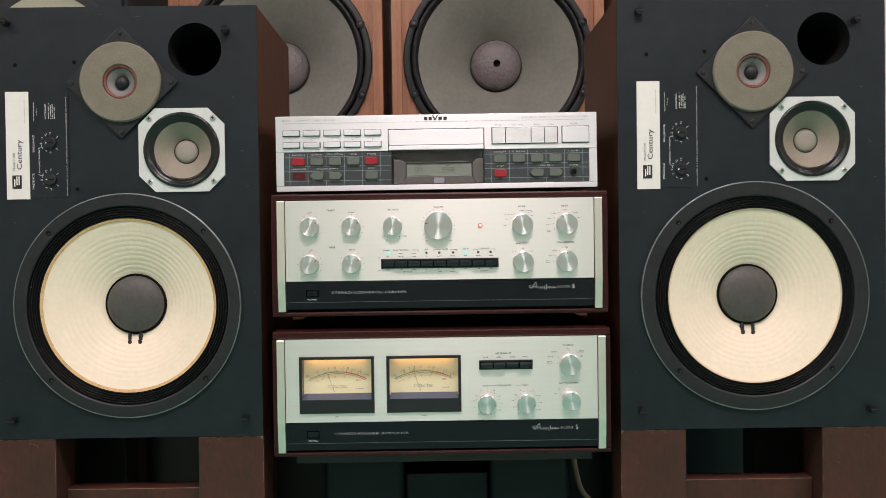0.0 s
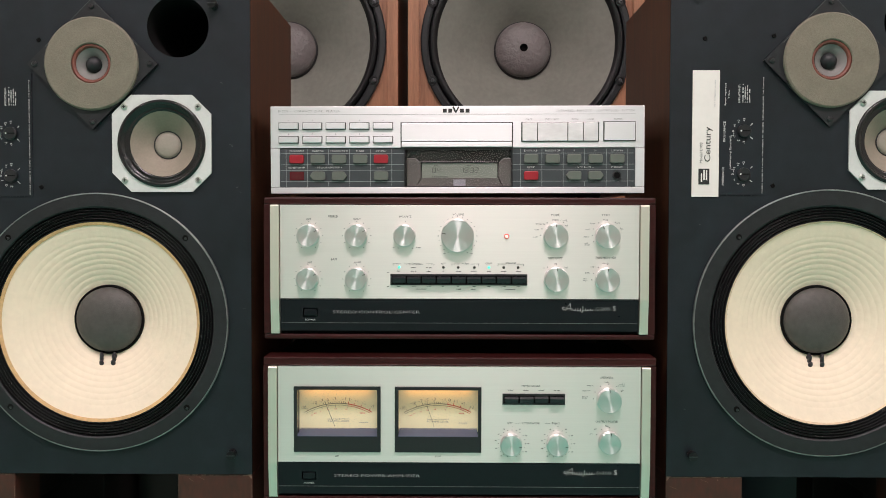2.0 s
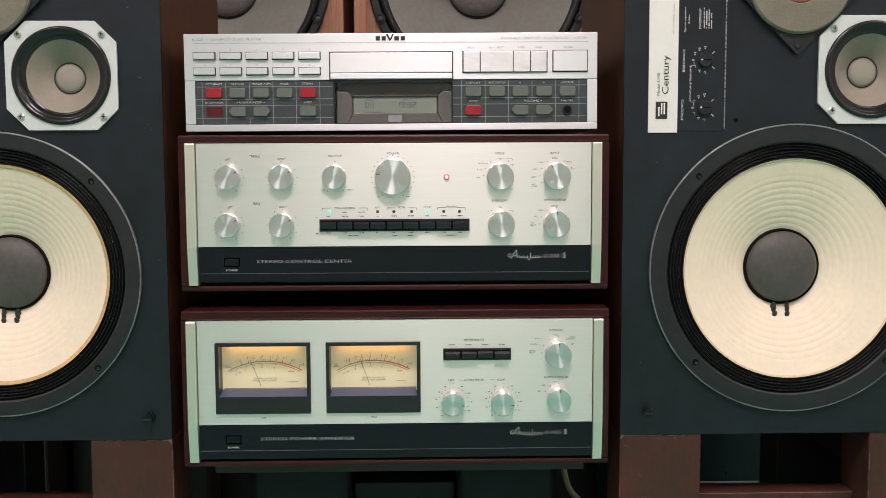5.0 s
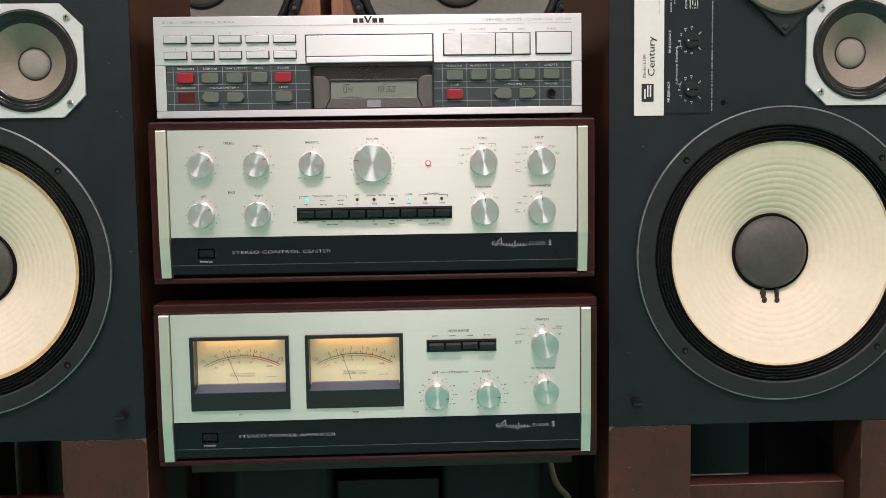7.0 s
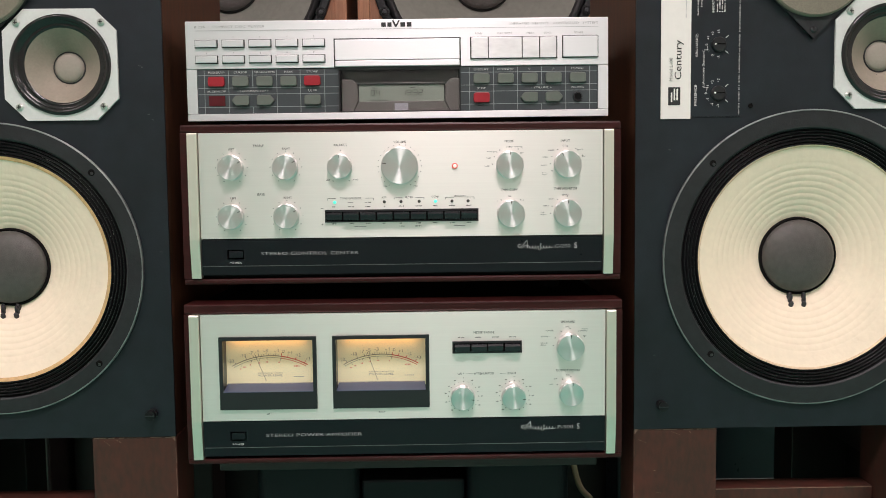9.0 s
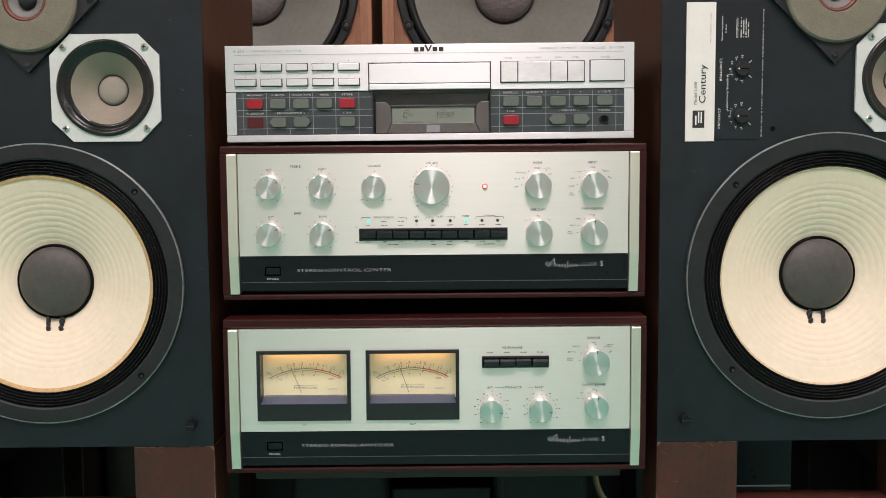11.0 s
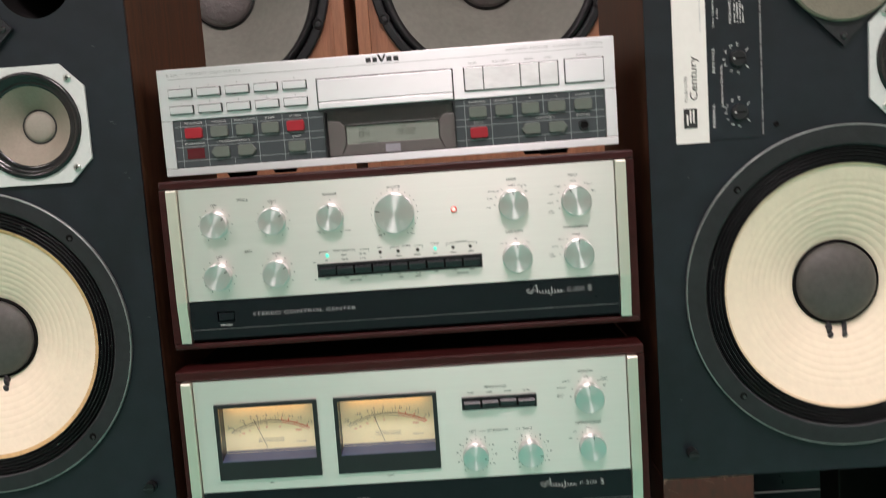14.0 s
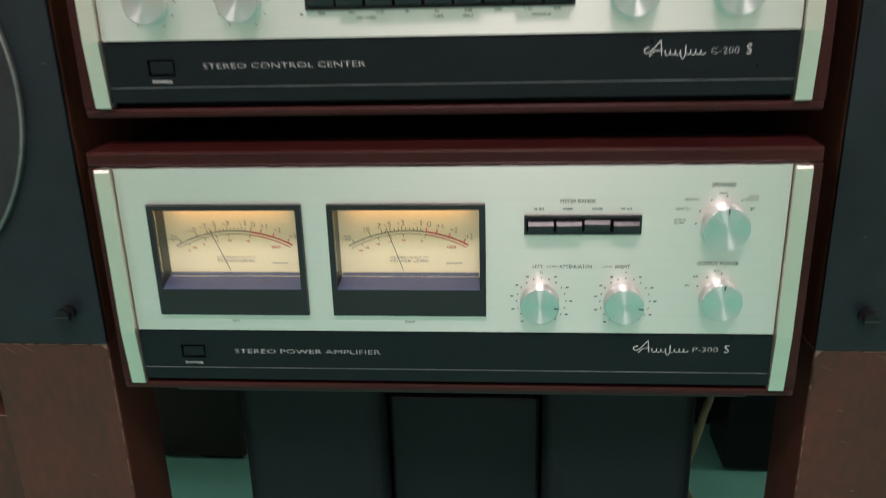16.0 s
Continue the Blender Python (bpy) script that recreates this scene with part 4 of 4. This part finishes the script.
feet(p, (-0.15, 0.16), (0.06, 0.30), 0.0, 0.0033)
for x0, x1 in ((-0.2225, -0.2115), (0.2225, 0.2335)):
    edge_bar(p, x0, x1, 0.0095, 0.0510, 0.1670)
part("chassis", box(-0.222, 0.233, 0.022, 0.335, 0.0105, 0.1670), M_INSIDE, p)
mz0, mz1 = 0.0640, 0.1428
holes = [rect(-0.1920, -0.0880, mz0, mz1), rect(-0.0712, 0.0325, mz0, mz1)]
yy = amp_front(p, -0.2111, 0.2221, 0.0130, 0.0510, 0.1670, holes, (-0.174, 0.0345), "STEREO POWER AMPLIFIER", -0.0925, "P-300", 0.1315) - 0.0005


def meter(x0, x1, lean, parent):
    m = part("meter", pierced(rect(x0 + 0.0002, x1 - 0.0002, mz0 + 0.0002, mz1 - 0.0002), [rect(x0 + 0.0040, x1 - 0.0040, mz0 + 0.0190, mz1 - 0.0038)], -0.0065, 0.0), M_BLACKPLASTIC, parent, "black framed level meter, lit from above")
    wx0, wx1, wz0, wz1 = x0 + 0.0040, x1 - 0.0040, mz0 + 0.0270, mz1 - 0.0038
    walls = box(wx0 - 0.002, wx0 - 0.0002, 0.0003, 0.016, wz0 - 0.006, wz1 + 0.002)
    box(wx1 + 0.0002, wx1 + 0.002, 0.0003, 0.016, wz0 - 0.006, wz1 + 0.002, bm=walls)
    box(wx0 - 0.002, wx1 + 0.002, 0.0003, 0.016, wz1 + 0.0025, wz1 + 0.004, bm=walls)
    part("well", walls, M_BLACKPLASTIC, m)
    dial = part("dial", box(wx0 - 0.002, wx1 + 0.002, 0.012, 0.0135, wz0 - 0.006, wz1 + 0.0024), M_CREAM, m, "cream dial with black and red scale")
    ledge = bmesh.new()
    v = [ledge.verts.new(q) for q in ((x0 + 0.0040, -0.0064, mz0 + 0.0195), (x1 - 0.0040, -0.0064, mz0 + 0.0195), (wx1 - 0.001, 0.0105, mz0 + 0.0252), (wx0 + 0.001, 0.0105, mz0 + 0.0252), (x0 + 0.0040, -0.0064, mz0 + 0.0183), (x1 - 0.0040, -0.0064, mz0 + 0.0183), (wx1 - 0.001, 0.0105, mz0 + 0.0232), (wx0 + 0.001, 0.0105, mz0 + 0.0232))]
    for f in ((0, 1, 2, 3), (4, 7, 6, 5), (0, 4, 5, 1), (1, 5, 6, 2), (2, 6, 7, 3), (3, 7, 4, 0)):
        ledge.faces.new([v[i] for i in f])
    bmesh.ops.recalc_face_normals(ledge, faces=ledge.faces[:])
    part("ledge", ledge, M_LEDGE, m, "violet grey sloping ledge")
    cx = (x0 + x1) / 2 - 0.0004
    yd = 0.0117
    R, zc = 0.0830, mz0 + 0.0550 - 0.0830
    top = zc + R

    def arc(a0, a1, r, n=14):
        return [(cx + r * math.sin(math.radians(a0 + (a1 - a0) * k / n)), zc + r * math.cos(math.radians(a0 + (a1 - a0) * k / n))) for k in range(n + 1)]

    black, red, faint = bmesh.new(), bmesh.new(), bmesh.new()
    stroke(arc(-30, 8, R), 0.0007, yd, black)
    stroke(arc(-29.5, 8, R - 0.0021), 0.0004, yd, black)
    stroke(arc(8, 29, R), 0.0010, yd, red)
    stroke(arc(8, 28.5, R - 0.0021), 0.0006, yd, red)
    for a in (-26.8, -18.2, -12.7, -10.8, -8.6, -6.6, -4.8, -3.1, -1.3, 0.5, 2.2, 4.0, 5.7):
        stroke([(cx + q * math.sin(math.radians(a)), zc + q * math.cos(math.radians(a))) for q in (R, R + (0.0032 if a in (-26.8, -18.2, -12.7, -8.6, -3.1, 4.0) else 0.0022))], 0.0005, yd, black)
    for a in (8.2, 13.0, 19.0, 26.4):
        stroke([(cx + q * math.sin(math.radians(a)), zc + q * math.cos(math.radians(a))) for q in (R, R + 0.0032)], 0.0007, yd, red)
    for a in (-23.7, -14.9, -8.8, -2.7, 8.0):
        stroke([(cx + q * math.sin(math.radians(a)), zc + q * math.cos(math.radians(a))) for q in (R - 0.0020, R - 0.0046)], 0.0004, yd, black)
    for a in (-25.8, -22, -16, -9.4, -2.7, 7.2):
        tiny_print(cx + (R - 0.0068) * math.sin(math.radians(a)), zc + (R - 0.0068) * math.cos(math.radians(a)), 0.0026, 0.0015, yd, faint)
    tiny_print(cx + 0.0285, mz0 + 0.0432, 0.0058, 0.0019, yd, faint)
    pen = bmesh.new()
    for k in range(5):
        bar(cx + 0.026 + 0.0022 * k, mz0 + 0.0315, 0.0014, 0.0008, yd, pen)
    part("scale", black, M_DIALINK, dial)
    part("red_scale", red, M_DIALRED, dial)
    part("fine_print", faint, M_DIALPINK, dial)
    part("script_mark", pen, M_GREYINK, dial)
    for words, a in (("-20", -28.9), ("-10", -19.6), ("-7", -13.7), ("-5", -9.1), ("-3", -3.3), ("-1", 4.3), ("0", 9.1), ("+1", 13.8), ("+2", 20.1), ("+3", 27.3)):
        lettering(words, cx + (R + 0.0058) * math.sin(math.radians(a)), zc + (R + 0.0058) * math.cos(math.radians(a)), 0.0038, yd, M_DIALINK, dial, 0.0012 + 0.0017 * len(words), thin=0.012)
    lettering("POWER LEVEL", cx, mz0 + 0.0332, 0.0021, yd, M_GREYINK, dial, 0.0265)
    lettering("DECIBELS & WATTS", cx, mz0 + 0.0358, 0.0014, yd, M_GREYINK, dial, 0.0265)
    needle = bmesh.new()
    stroke([(cx - 0.0045, mz0 + 0.0275), (cx - 0.0045 + lean, mz0 + 0.0580)], 0.0004, 0.0095, needle)
    part("needle", needle, M_INK, m, "thin dark needle")
    pane = part("glass", box(wx0 + 0.0002, wx1 - 0.0002, -0.0040, -0.0030, wz0 + 0.0008, wz1 - 0.0002), M_GLASS, m, "clear meter glass")
    pane.visible_shadow = False


meter(-0.1920, -0.0880, -0.0122, p)
meter(-0.0712, 0.0325, -0.0105, p)
for x in (-0.140, -0.019):
    area_lamp("meter_bulb", (x, 1.162, 0.5542), (x, 1.1665, 0.528), 0.080, 0.003, 0.0075, (1.0, 0.42, 0.12))

for x, z, r, d, q in ((0.184, 0.1275, 0.0143, 0.0090, 0), (0.185, 0.0770, 0.0130, 0.0085, 5), (0.068, 0.0740, 0.0127, 0.0085, 97), (0.123, 0.0740, 0.0127, 0.0085, 97)):
    spun_knob(x, z, r, d, -0.004, p, q)
ink = bmesh.new()
dots(0.184, 0.1290, 0.0180, (-90, -63, -32, 0, 32, 60), yy, ink)
dots(0.185, 0.0775, 0.0172, (-60, -32, 0), yy, ink)
for x in (0.069, 0.124):
    dots(x, 0.0750, 0.0163, range(-162, 163, 18), yy, ink, 0.0008)
    for a in (-140, -108, -80, -55, -28, 28, 60, 90, 120):
        bar(x + 0.0196 * math.sin(math.radians(a)), 0.0750 + 0.0196 * math.cos(math.radians(a)), 0.0019, 0.0008, yy, ink)
for k in range(4):
    tiny_print(0.0670 + 0.0183 * k, 0.1390, 0.0062, 0.0011, yy, ink)
stroke([(0.0725, 0.0995), (0.0795, 0.0995)], 0.0003, yy, ink)
stroke([(0.1085, 0.0995), (0.1145, 0.0995)], 0.0003, yy, ink)
tagged(part("fine_print", ink, M_INK, p), kind="stuff")
for words, x, z, h in (
    ("METER RANGE", 0.0915, 0.1442, 0.0024), ("LEFT", 0.0665, 0.0995, 0.0023), ("ATTENUATOR", 0.0912, 0.0995, 0.0023), ("RIGHT", 0.1215, 0.0995, 0.0023), ("SPEAKERS", 0.1815, 0.1545, 0.0024),
    ("MAIN", 0.1815, 0.1490, 0.0014), ("REMOTE 1", 0.1625, 0.1450, 0.0014), ("REMOTE 2", 0.1575, 0.1388, 0.0014), ("REMOTE", 0.1560, 0.1315, 0.0013), ("FRONT", 0.1555, 0.1294, 0.0013), ("MAIN &", 0.2000, 0.1466, 0.0013), ("REMOTE 1", 0.1990, 0.1445, 0.0013), ("OFF", 0.2000, 0.1390, 0.0014),
    ("OUTPUT POWER", 0.1820, 0.1018, 0.0024), ("FULL", 0.1820, 0.0966, 0.0014), ("50%", 0.1685, 0.0928, 0.0014), ("25%", 0.1635, 0.0865, 0.0014), ("LEFT", -0.1400, 0.0590, 0.0017), ("RIGHT", -0.0190, 0.0590, 0.0017), ("10", 0.0690, 0.0955, 0.0012), ("10", 0.1240, 0.0955, 0.0012)):
    lettering(words, x, z, h, yy, M_INK, p)
key_row(p, 0.0575, 0.1320, 0.1220, 0.1350, 4, (2,))

# ---- disc player ----
B3 = 0.7815
d = thing("disc_player", (0, 1.179, B3), "silver aluminium disc player with grey and red keys", "disc player")
d.matrix_basis = pose(0, 1.179, B3 - 0.0002, 0, -0.2, 0)
part("body", box(-0.2185, 0.2255, 0.0125, 0.33, 0.0050, 0.1085, 0.001), M_BLACKPANEL, d, "dark painted metal body")
feet(d, (-0.16, 0.17), (0.06, 0.28), 0.0, 0.0049, 0.016)
top = box(-0.2205, 0.2275, 0.0, 0.0050, 0.0596, 0.1095, 0.0006)
upper = part("upper_panel", top, M_SILVER, d, "brushed silver upper panel")
part("lower_edge", box(-0.2205, 0.2275, 0.0, 0.0050, 0.0050, 0.0124, 0.0005), M_SILVER, d)
part("side_edge", box(-0.2205, -0.2095, 0.0, 0.0050, 0.0128, 0.0592, 0.0004), M_SILVER, d)
part("side_edge", box(0.2165, 0.2275, 0.0, 0.0050, 0.0128, 0.0592, 0.0004), M_SILVER, d)
strip = part("control_strip", box(-0.2093, -0.0602, 0.0012, 0.0050, 0.0128, 0.0590), M_STRIP, d, "slate grey control strip with pale grid")
strip2 = part("control_strip", box(0.0700, 0.2163, 0.0012, 0.0050, 0.0128, 0.0590), M_STRIP, d, "slate grey control strip with pale grid")
cols_l = (-0.1892, -0.1637, -0.1382, -0.1128, -0.0878)
cols_r = (0.0920, 0.1178, 0.1433, 0.1690, 0.1948)
rows = (0.0463, 0.0262)
for own, xa, xb, cols in ((strip, -0.2093, -0.0602, cols_l), (strip2, 0.0700, 0.2163, cols_r)):
    grid = bmesh.new()
    for z in (0.0530, 0.0397, 0.0330, 0.0195):
        bar((xa + xb) / 2, z, xb - xa, 0.0005, 0.0009, grid)
    for k, x in enumerate((*[q - 0.0128 for q in cols], cols[-1] + 0.0128)):
        if k in (2, 4) and own is strip or k == 3 and own is strip2:
            stroke([(x, 0.0590), (x, 0.0397)], 0.0005, 0.0008, grid)
            stroke([(x, 0.0195), (x, 0.0128)], 0.0005, 0.0008, grid)
            if k == 4:
                stroke([(x, 0.0397), (x, 0.0195)], 0.0005, 0.0008, grid)
        else:
            stroke([(x, 0.0128), (x, 0.0590)], 0.0005, 0.0008, grid)
    part("grid", grid, M_GRID, own)
yd = -0.0004


def rubber_key(x, z, material, parent, shape=0):
    w, h, k = 0.0086, 0.0052, 0.0015
    if shape == 0:
        out = octagon(x, z, 2 * w, 2 * h, k)
    elif shape < 0:
        out = [(x - w - 0.0012, z), (x - w * 0.66, z - h), (x + w - k, z - h), (x + w, z - h + k), (x + w, z + h - k), (x + w - k, z + h), (x - w * 0.66, z + h)]
    else:
        out = [(x + w + 0.0012, z), (x + w * 0.66, z + h), (x - w + k, z + h), (x - w, z + h - k), (x - w, z - h + k), (x - w + k, z - h), (x + w * 0.66, z - h)]
    part("key", prism(out, -0.0022, 0.0011, 0.0006), material, parent)


for k, (x, words) in enumerate(zip(cols_l, ("PROGRAM", "CURSOR", "TRACK/TIME", "MARK", "STORE"))):
    rubber_key(x, rows[0], M_REDKEY if k in (0, 4) else M_GREYKEY, d)
    lettering(words, x, 0.0560, 0.0020, 0.0007, M_WHITEINK, d, 0.0024 * len(words) - 0.0002 * (len(words) > 8) * len(words), thin=0.012)
for k, (x, words) in enumerate(zip(cols_r, ("DISPLAY", "AUTOSTOP", "<", ">", "LOCATE"))):
    rubber_key(x, rows[0], M_GREYKEY, d)
    lettering(words, x, 0.0560, 0.0020, 0.0007, M_WHITEINK, d, 0.0023 * len(words), thin=0.012)
rubber_key(cols_l[1], rows[1], M_GREYKEY, d, -1)
rubber_key(cols_l[2], rows[1], M_GREYKEY, d, 1)
rubber_key(cols_l[4], rows[1], M_GREYKEY, d)
rubber_key(cols_r[0], rows[1], M_REDKEY, d)
rubber_key(cols_r[2], rows[1], M_GREYKEY, d, -1)
rubber_key(cols_r[3], rows[1], M_GREYKEY, d, 1)
part("infrared_window", box(cols_l[0] - 0.0086, cols_l[0] + 0.0086, 0.0004, 0.0011, rows[1] - 0.0052, rows[1] + 0.0052), M_DARKRED, d, "dark red sensor window")
part("socket_hole", prism(circle(cols_r[4], rows[1], 0.0040, 24), -0.0008, 0.0010), M_INSIDE, d, "dark socket opening")
part("headphone_socket", lathe([(0.0052, 0.0011), (0.0048, -0.0012), (0.0036, -0.0012), (0.0034, 0.0010), (0, 0.0010)], cols_r[4], rows[1], 32), M_BLACKPLASTIC, d, "black round headphone socket", smooth=False)
for words, x in (("IR-SENSOR", cols_l[0]), ("- PROGRAMSTEP +", (cols_l[1] + cols_l[2]) / 2), ("LOOP", cols_l[4]), ("STOP", cols_r[0]), ("- VOLUME +", (cols_r[2] + cols_r[3]) / 2), ("PHONES", cols_r[4])):
    lettering(words, x, 0.0362, 0.0020, 0.0007, M_WHITEINK, d, 0.0022 * len(words), thin=0.012)
# number keys
for k in range(10):
    x, z = -0.1985 + 0.0283 * (k % 5), 0.0857 if k < 5 else 0.0693
    w, h = 0.0113, 0.0035
    part("key_gap", box(x - w - 0.0008, x + w + 0.0008, -0.0006, -0.0002, z - h - 0.0008, z + h + 0.0008), M_INK, d)
    part("number_key", box(x - w, x + w, -0.0030, -0.0006, z - h, z + h, 0.0005), M_KEY, d)
    lettering(str((k + 1) % 10), x, z + 0.0068, 0.0018, yd, M_GREYINK, d)
# tray and right hand keys
part("tray_gap", pierced(rect(-0.0643, 0.0703, 0.0597, 0.0899), [rect(-0.0628, 0.0688, 0.0601, 0.0884)], -0.0005, -0.0002), M_INK, d)
part("tray_gap", box(-0.0632, 0.0692, -0.0005, -0.0002, 0.0662, 0.0674), M_INK, d)
part("disc_tray", box(-0.0630, 0.0690, -0.0022, -0.0003, 0.0672, 0.0885, 0.0005), M_KEY, d, "closed silver disc tray")
part("tray_lip", box(-0.0630, 0.0690, -0.0030, -0.0003, 0.0602, 0.0664, 0.0008), M_KEY, d)
edges = (0.0810, 0.0995, 0.1355, 0.1540, 0.1722)
part("key_gap", box(0.0802, 0.1730, -0.0006, -0.0002, 0.0666, 0.0900), M_INK, d)
for xa, xb in zip(edges, edges[1:]):
    part("transport_key", box(xa + 0.0004, xb - 0.0004, -0.0022, -0.0006, 0.0674, 0.0892, 0.0004), M_KEYWORN, d)
part("key_gap", box(0.1782, 0.2168, -0.0006, -0.0002, 0.0669, 0.0906), M_INK, d)
part("power_key", box(0.1791, 0.2159, -0.0022, -0.0006, 0.0679, 0.0896, 0.0004), M_KEY, d)
for words, x in (("PAUSE", 0.0897), ("PLAY / NEXT", 0.1172), ("INDEX", 0.1446), ("LOAD", 0.1630), ("POWER", 0.1958)):
    lettering(words, x, 0.0935, 0.0020, yd, M_GREYINK, d)
for words, x, wide in (("B 226", -0.2050, 0.0112), (".", -0.1955, 0.0012), ("COMPACT", -0.1808, 0.0212), ("DISC", -0.1618, 0.0105), ("PLAYER", -0.1450, 0.0165)):
    lettering(words, x, 0.1035, 0.0025, yd, M_GREYINK, d, wide, thin=0.014)
for words, x, wide in (("INFRARED", 0.1330, 0.0205), ("REMOTE", 0.1555, 0.0170), ("CONTROLLED", 0.1825, 0.0270), ("SYSTEM", 0.2080, 0.0155)):
    lettering(words, x, 0.1035, 0.0025, yd, M_GREYINK, d, wide, thin=0.014)
line = bmesh.new()
bar(0.0035, 0.0995, 0.4265, 0.0003, yd, line)
part("printed_line", line, M_GREYINK, d)
mark = bmesh.new()
for x, w in ((-0.0112, 0.0048), (-0.0048, 0.0044), (0.0092, 0.0050), (0.0160, 0.0048)):
    bar(x, 0.1038, w, 0.0046, yd, mark)
stroke([(-0.0014, 0.1085), (0.0020, 0.1016)], 0.0020, yd, mark)
stroke([(0.0054, 0.1085), (0.0020, 0.1016)], 0.0016, yd, mark)
part("brand_mark", mark, M_INK, d, "small black brand mark of plain shapes")
# display
win = part("display_window", box(-0.0600, 0.0698, 0.0100, 0.0120, 0.0110, 0.0596), M_WINDOW, d, "smoked display window")
side = bmesh.new()
for xa, xb in ((-0.0600, -0.0575), (0.0698, 0.0673)):
    v = [side.verts.new(q) for q in ((xa, 0.0010, 0.0128), (xa, 0.0010, 0.0592), (xb, 0.0098, 0.0560), (xb, 0.0098, 0.0128))]
    side.faces.new(v)
part("window_cheek", side, M_BLACKPLASTIC, d)
part("lcd", box(-0.0390, 0.0520, 0.0070, 0.0098, 0.0230, 0.0415), M_LCD, d, "grey green liquid crystal display")
for sx in (-1, 1):
    out = [(0.0065 + sx * q, z) for q, z in ((0.0640, 0.0131), (0.0640, 0.0478), (0.0525, 0.0478), (0.0470, 0.0420), (0.0462, 0.0250), (0.0515, 0.0131))]
    part("display_bezel", prism(out, 0.0060, 0.0095, 0.0012), M_SHELF, d, "grey brown bezel beside the display")
part("display_brow", box(-0.0400, 0.0530, 0.0055, 0.0095, 0.0417, 0.0440, 0.0005), M_WINDOW, d)
sh = prism([(-0.0448, 0.0131), (0.0578, 0.0131), (0.0520, 0.0240), (-0.0390, 0.0240)], 0.0040, 0.0066, 0.0004)
part("display_shelf", sh, M_SHELF, d, "grey sloping shelf below the display")
part("badge", prism(rect(-0.0010, 0.0135, 0.0142, 0.0218), 0.0035, 0.0039), M_LOGOBLUE, d, "pale violet grey badge")
SEGMENTS = {"0": "abcdef", "1": "bc", "2": "abged", "3": "abgcd", "4": "fgbc", "9": "abcdfg"}


def digit(ch, x, z, w, h, y, bm):
    """A slanted seven-segment figure, its lower left corner at x, z."""
    at = {"a": ((0, 1), (1, 1)), "b": ((1, 1), (1, 0.5)), "c": ((1, 0.5), (1, 0)), "d": ((0, 0), (1, 0)), "e": ((0, 0), (0, 0.5)), "f": ((0, 0.5), (0, 1)), "g": ((0, 0.5), (1, 0.5))}
    for name in SEGMENTS[ch]:
        (xa, za), (xb, zb) = at[name]
        xa, xb, za, zb = xa * 0.86 + 0.07, xb * 0.86 + 0.07, za * 0.9 + 0.05, zb * 0.9 + 0.05
        stroke([(x + xa * w + 0.10 * za * h, z + za * h), (x + xb * w + 0.10 * zb * h, z + zb * h)], 0.0007, y, bm)


figures = bmesh.new()
for ch, x in zip("041932", (-0.0268, -0.0212, 0.0068, 0.0122, 0.0190, 0.0245)):
    digit(ch, x, 0.0302, 0.0042, 0.0060, 0.0066, figures)
for z in (0.0317, 0.0345):
    bar(0.0178, z, 0.0008, 0.0008, 0.0066, figures)
part("figures", figures, M_DIGIT, d, "dark seven-segment figures")
seg = bmesh.new()
for k in range(8):
    bar(-0.0262 + 0.0025 * k, 0.0252, 0.0013, 0.0016, 0.0066, seg)
bar(-0.0220, 0.0385, 0.0055, 0.0008, 0.0066, seg)
bar(0.0180, 0.0385, 0.0050, 0.0008, 0.0066, seg)
part("segments", seg, M_DIGIT, d)
part("window_frame", pierced(rect(-0.0601, 0.0699, 0.0127, 0.0595), [rect(-0.0588, 0.0686, 0.0134, 0.0570)], -0.0003, 0.0008), M_BLACKPLASTIC, d, "thin black window frame")
win_glass = part("window_glass", box(-0.0600, 0.0698, 0.0001, 0.0006, 0.0130, 0.0594), M_GLASS, d, "clear display window")
win_glass.visible_shadow = False

# ---- things behind the stands ----


def cable(points, r, label):
    cu = bpy.data.curves.new("cable", "CURVE")
    cu.dimensions, cu.bevel_depth, cu.bevel_resolution = "3D", r, 3
    sp = cu.splines.new("BEZIER")
    sp.bezier_points.add(len(points) - 1)
    for q, co in zip(sp.bezier_points, points):
        q.co = co
        q.handle_left_type = q.handle_right_type = "AUTO"
    ob = bpy.data.objects.new("cable", cu)
    me = bpy.data.meshes.new_from_object(ob)
    bpy.data.objects.remove(ob)
    me.materials.clear()
    me.materials.append(M_CABLE)
    me.shade_smooth()
    return tagged(new("cable", me), label, "cable")


cable([(0.236, 1.52, 0.42), (0.240, 1.50, 0.34), (0.246, 1.50, 0.295), (0.256, 1.50, 0.262), (0.274, 1.50, 0.238), (0.272, 1.51, 0.19), (0.262, 1.53, 0.10), (0.29, 1.60, 0.005)], 0.0045, "beige power cable hanging down to the floor")

r = thing("receiver", (0.52, 1.68, 0), "black audio unit with a bright lower strip behind the stand", "equipment unit")
part("body", box(-0.17, 0.46, 0, 0.09, 0.004, 0.547, 0.003), M_BLACKPANEL, r)
part("bright_strip", box(-0.08, 0.125, -0.003, -0.0003, 0.2055, 0.2078), M_GREYINK, r)
feet(r, (-0.10, 0.36), (0.02, 0.07), 0, 0.0038)

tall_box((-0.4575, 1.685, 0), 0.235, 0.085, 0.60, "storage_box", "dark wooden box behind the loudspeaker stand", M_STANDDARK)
